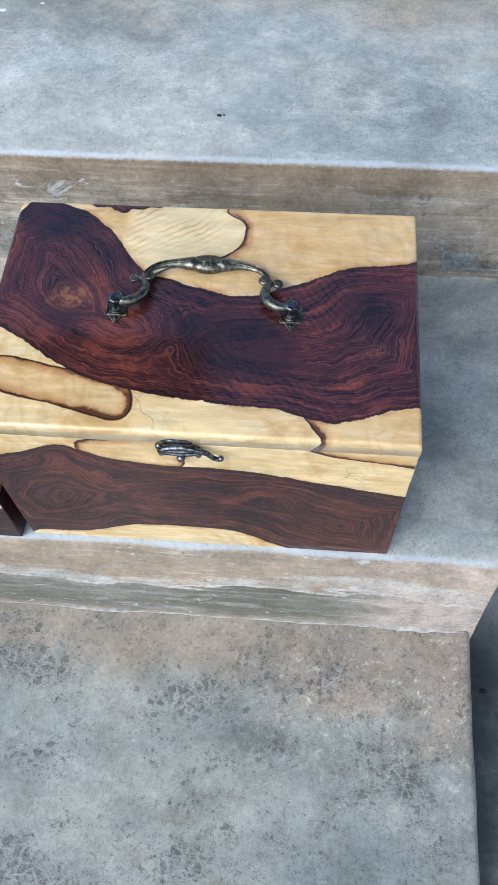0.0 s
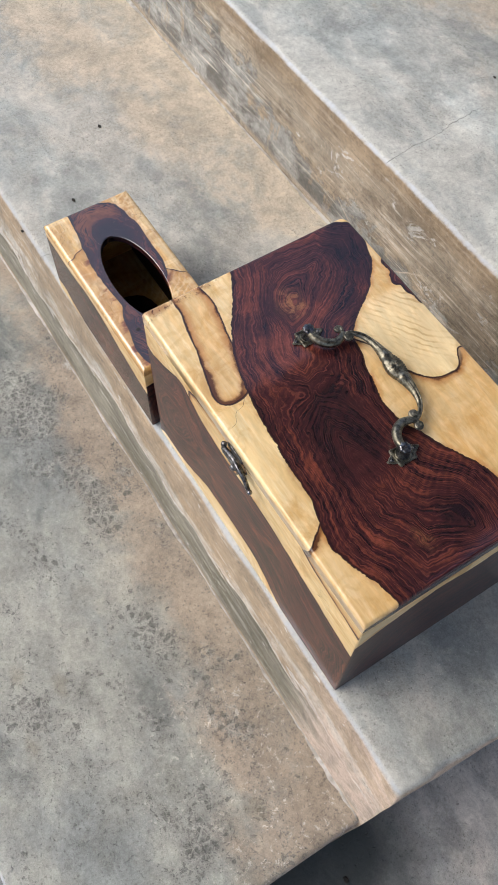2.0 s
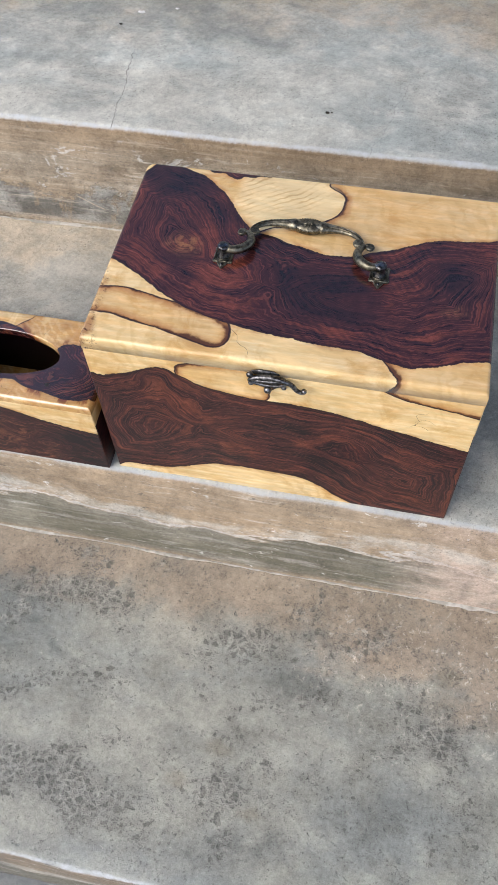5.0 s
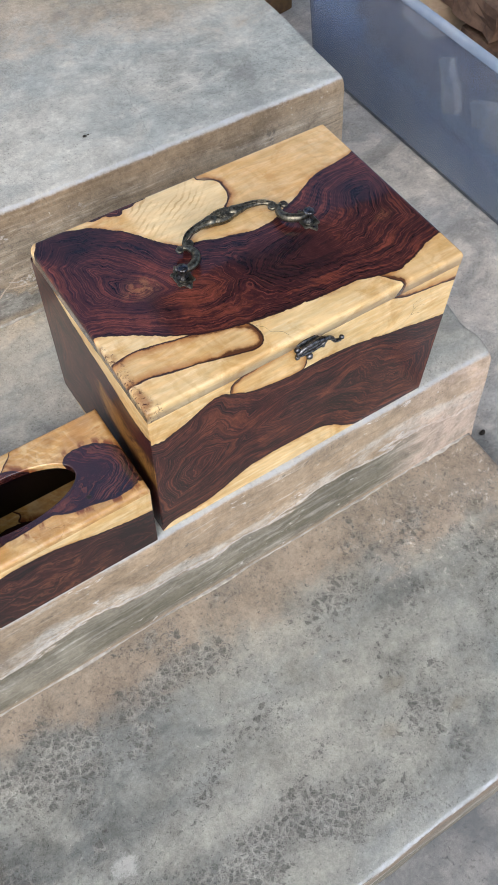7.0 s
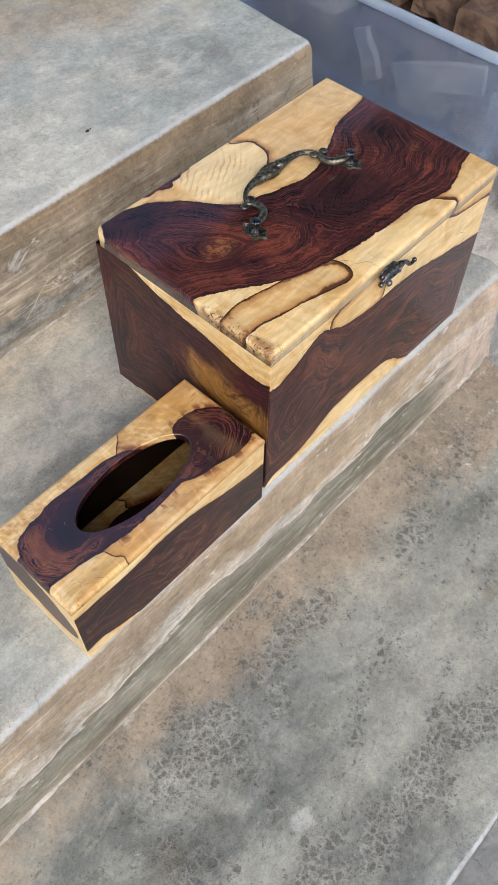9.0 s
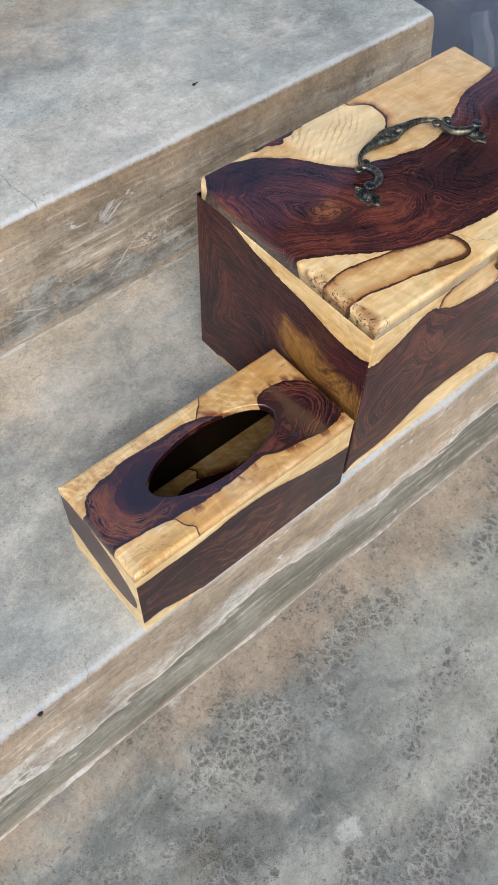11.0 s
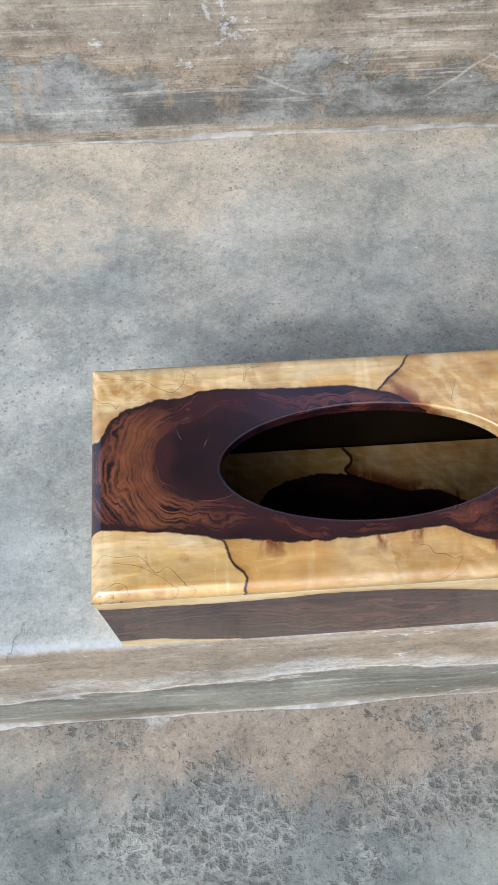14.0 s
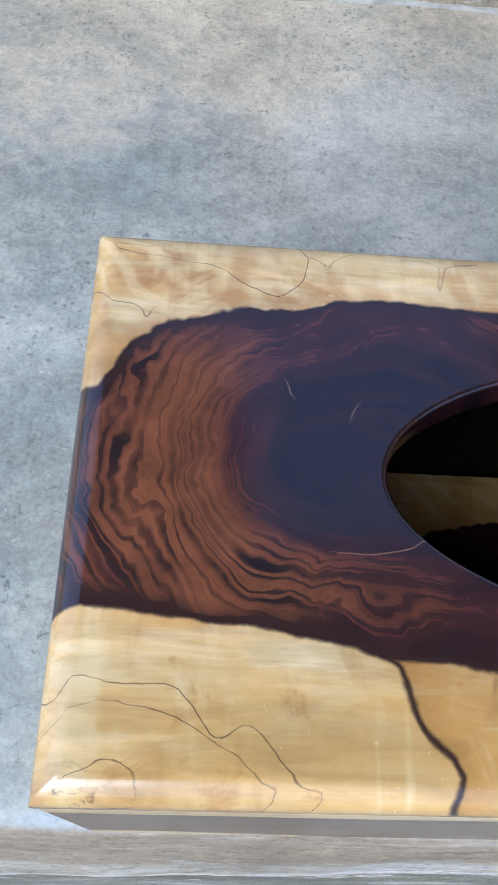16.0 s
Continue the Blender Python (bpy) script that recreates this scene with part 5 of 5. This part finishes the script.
# real dark heart, deepened by a core for shade on the floor
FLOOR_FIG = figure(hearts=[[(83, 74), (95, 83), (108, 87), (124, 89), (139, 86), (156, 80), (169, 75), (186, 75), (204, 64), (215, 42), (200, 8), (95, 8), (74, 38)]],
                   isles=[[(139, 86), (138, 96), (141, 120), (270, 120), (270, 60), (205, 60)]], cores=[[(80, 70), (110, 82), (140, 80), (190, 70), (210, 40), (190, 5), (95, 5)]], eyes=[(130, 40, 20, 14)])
slab("base_panel", (0.0092, T_L - 0.0092), (0.0092, T_D - 0.0092), 0.018, 0.0005, 0.0016, Matrix.Translation((0, 0, 0.0205)), WOOD_BARE_SHADED, tissue, "pale and dark rosewood bottom board", FLOOR_FIG)
# the knot hole in the top
bm = bmesh.new()
lathe(bm, [(0.0026, 0.0), (0.0024, 0.0003), (0.0014, 0.0004), (0.0006, 0.0002)], (-0.0705 - TX, 0.0165 - TY, T_H), 14)
part("knot", bm, BLACK, tissue, "small dark resin-filled knot")


# ---- the plastic tub and what lies in it ----
TUB_AT = (1.14, 0.665, -0.33)
tub = thing("storage_tub", TUB_AT, "large frosted bluish plastic storage tub full of wood offcuts", "storage tub")


def rounded(hx, hy, r, n=7):
    out = []
    for sx, sy, a0 in ((1, 1, 0), (-1, 1, 90), (-1, -1, 180), (1, -1, 270)):
        for i in range(n):
            a = radians(a0 + 90 * i / (n - 1))
            out.append((sx * (hx - r) + r * math.cos(a), sy * (hy - r) + r * math.sin(a)))
    return out


def loft(bm, rows):
    rings = [[bm.verts.new(p) for p in row] for row in rows]
    for one, two in zip(rings, rings[1:]):
        for i in range(len(one)):
            j = (i + 1) % len(one)
            bm.faces.new((one[i], one[j], two[j], two[i]))
    return rings


TUB_H = 0.325
bm = bmesh.new()
wall = [[(x, y, z) for x, y in rounded(hx, hy, 0.045)] for hx, hy, z in
        ((0.165, 0.350, 0.0), (0.178, 0.366, 0.004), (0.182, 0.371, 0.012), (0.212, 0.400, TUB_H - 0.02), (0.213, 0.401, TUB_H - 0.012))]
inner = [[(x, y, z) for x, y in rounded(hx, hy, 0.043)] for hx, hy, z in
         ((0.210, 0.398, TUB_H - 0.012), (0.209, 0.397, TUB_H - 0.02), (0.179, 0.368, 0.014), (0.163, 0.348, 0.006))]
rings = loft(bm, wall + inner)
bm.faces.new(rings[0][::-1])
bm.faces.new(rings[-1])
part("body", bm, TUB, tub, "frosted bluish plastic body")
bm = bmesh.new()
lip = [[(x, y, z) for x, y in rounded(hx, hy, 0.05)] for hx, hy, z in
       ((0.2135, 0.4015, TUB_H - 0.017), (0.221, 0.409, TUB_H - 0.018), (0.224, 0.412, TUB_H - 0.014), (0.224, 0.412, TUB_H - 0.004),
        (0.221, 0.409, TUB_H), (0.214, 0.402, TUB_H), (0.2105, 0.3985, TUB_H - 0.003), (0.2105, 0.3985, TUB_H - 0.017))]
rings = loft(bm, lip)
for i in range(len(rings[0])):
    j = (i + 1) % len(rings[0])
    bm.faces.new((rings[-1][i], rings[-1][j], rings[0][j], rings[0][i]))
part("rim", bm, TUB_RIM, tub, "pale rolled plastic rim")


def offcut(name, size, m, material, label, seed):
    """A rough split or sawn piece of timber with uneven faces."""
    rng = random.Random(seed)
    bm = bmesh.new()
    bmesh.ops.create_cube(bm, size=1.0, matrix=Matrix.Diagonal((*size, 1)))
    bmesh.ops.subdivide_edges(bm, edges=bm.edges[:], cuts=3, use_grid_fill=True)
    for v in bm.verts:
        n = noise.noise_vector(v.co * 22 + Vector((seed * 3.1, 0, 0)))
        v.co += Vector((n.x * 0.010, n.y * 0.006, n.z * 0.006)) + Vector((rng.uniform(-1, 1) * 0.0015,) * 3)
    ob = part(name, bm, material, None, "", smooth=False)
    ob.matrix_basis = m
    return tagged(ob, label, "wood offcut", "offcuts in the tub")


rng = random.Random(4)
for layer in range(4):
    for i in range(5):
        x = TUB_AT[0] + 0.045 + rng.uniform(-0.01, 0.02)
        y = TUB_AT[1] - 0.27 + 0.135 * i + rng.uniform(-0.015, 0.015)
        z = -0.305 + 0.072 * layer
        offcut("wood_offcut", (rng.uniform(0.20, 0.23), rng.uniform(0.10, 0.128), rng.uniform(0.055, 0.068)),
               pose(x, y, z + 0.012, rng.uniform(-3, 3), rng.uniform(-3, 3), rng.uniform(-6, 6)), BARK if layer == 3 or rng.random() < 0.8 else PALE,
               "rough brown piece of split timber in the plastic tub", layer * 10 + i)

# pale battens leaning against the tub's near wall
for y, z, length, width, turn in ((0.427, -0.129, 0.212, 0.051, -21.0), (0.597, -0.149, 0.10, 0.035, 62.0)):
    offcut("wood_offcut", (0.012, length, width), pose(0.972, y, z, turn), PALE, "pale sawn batten against the wall of the tub", 60 + int(turn))

bm = bmesh.new()
bmesh.ops.create_cube(bm, size=1.0, matrix=Matrix.Diagonal((0.10, 0.035, 0.70, 1)))
bmesh.ops.bevel(bm, geom=bm.edges[:], offset=0.004, segments=2, affect="EDGES")
plank = part("plank", bm, DARKWOOD, None, smooth=False)
plank.matrix_basis = pose(1.00, 1.26, 0.018, -4, 0, 10)
tagged(plank, "dark brown plank standing on end behind the tub", "plank")

# the red pail beside the tub
pail = thing("pail", (1.017, 0.151, -0.33), "dark red plastic pail with a black rim on the ground", "pail")
bm = bmesh.new()
lathe(bm, [(0.074, 0.0), (0.080, 0.004), (0.080, 0.012), (0.072, 0.022), (0.070, 0.070), (0.066, 0.070), (0.066, 0.02)], (0, 0, 0), 40)
part("bucket", bm, RED, pail, "dark red plastic bucket")
bm = bmesh.new()
tube(bm, [(0.071 * math.cos(a), 0.071 * math.sin(a), 0.079) for a in (2 * math.pi * i / 40 for i in range(41))], 0.010, 8)
part("rim", bm, BLACK, pail, "black rubber rim")

# crumbs of dirt on the steps
for x, y, z, size in ((0.156, 0.452, 0.1555, 0.0022), (0.1615, 0.4535, 0.1555, 0.0011), (-0.517, 0.1795, 0.0, 0.0027), (-0.401, 0.078, 0.0, 0.0026),
                      (-0.385, -0.009, 0.0, 0.0024), (-0.155, 0.60, 0.155, 0.002), (0.526, -0.058, -0.33, 0.004), (0.60, 0.02, -0.33, 0.005)):
    bm = bmesh.new()
    ball(bm, (0, 0, 0), size, (1.3, 0.8, 0.6), 8)
    for v in bm.verts:
        v.co += 0.3 * size * noise.noise_vector(v.co / size * 1.3 + Vector((x * 50, y * 50, 0)))
    crumb = part("dirt_crumb", bm, CRUMB, None)
    crumb.location = (x, y, z + size * 0.45)
    tagged(crumb, "tiny dark crumb of dirt on the cement", "dirt", "crumbs on the steps")

WHITE = plain("white_chip", (0.80, 0.80, 0.78), (0.70, 0.69, 0.66), 200.0, 0.6)
for x, y, size in ((-0.134, 0.632, 0.0036), (-0.086, 0.648, 0.0022)):
    bm = bmesh.new()
    ball(bm, (0, 0, 0), size, (1.6, 0.8, 0.35), 8)
    for v in bm.verts:
        v.co += 0.3 * size * noise.noise_vector(v.co / size * 1.3 + Vector((x * 50, y * 50, 0)))
    chip = part("paint_chip", bm, WHITE, None)
    chip.location = (x, y, 0.155 + size * 0.3)
    tagged(chip, "small white chip of paint on the upper step", "paint chip", "chips on the upper step")
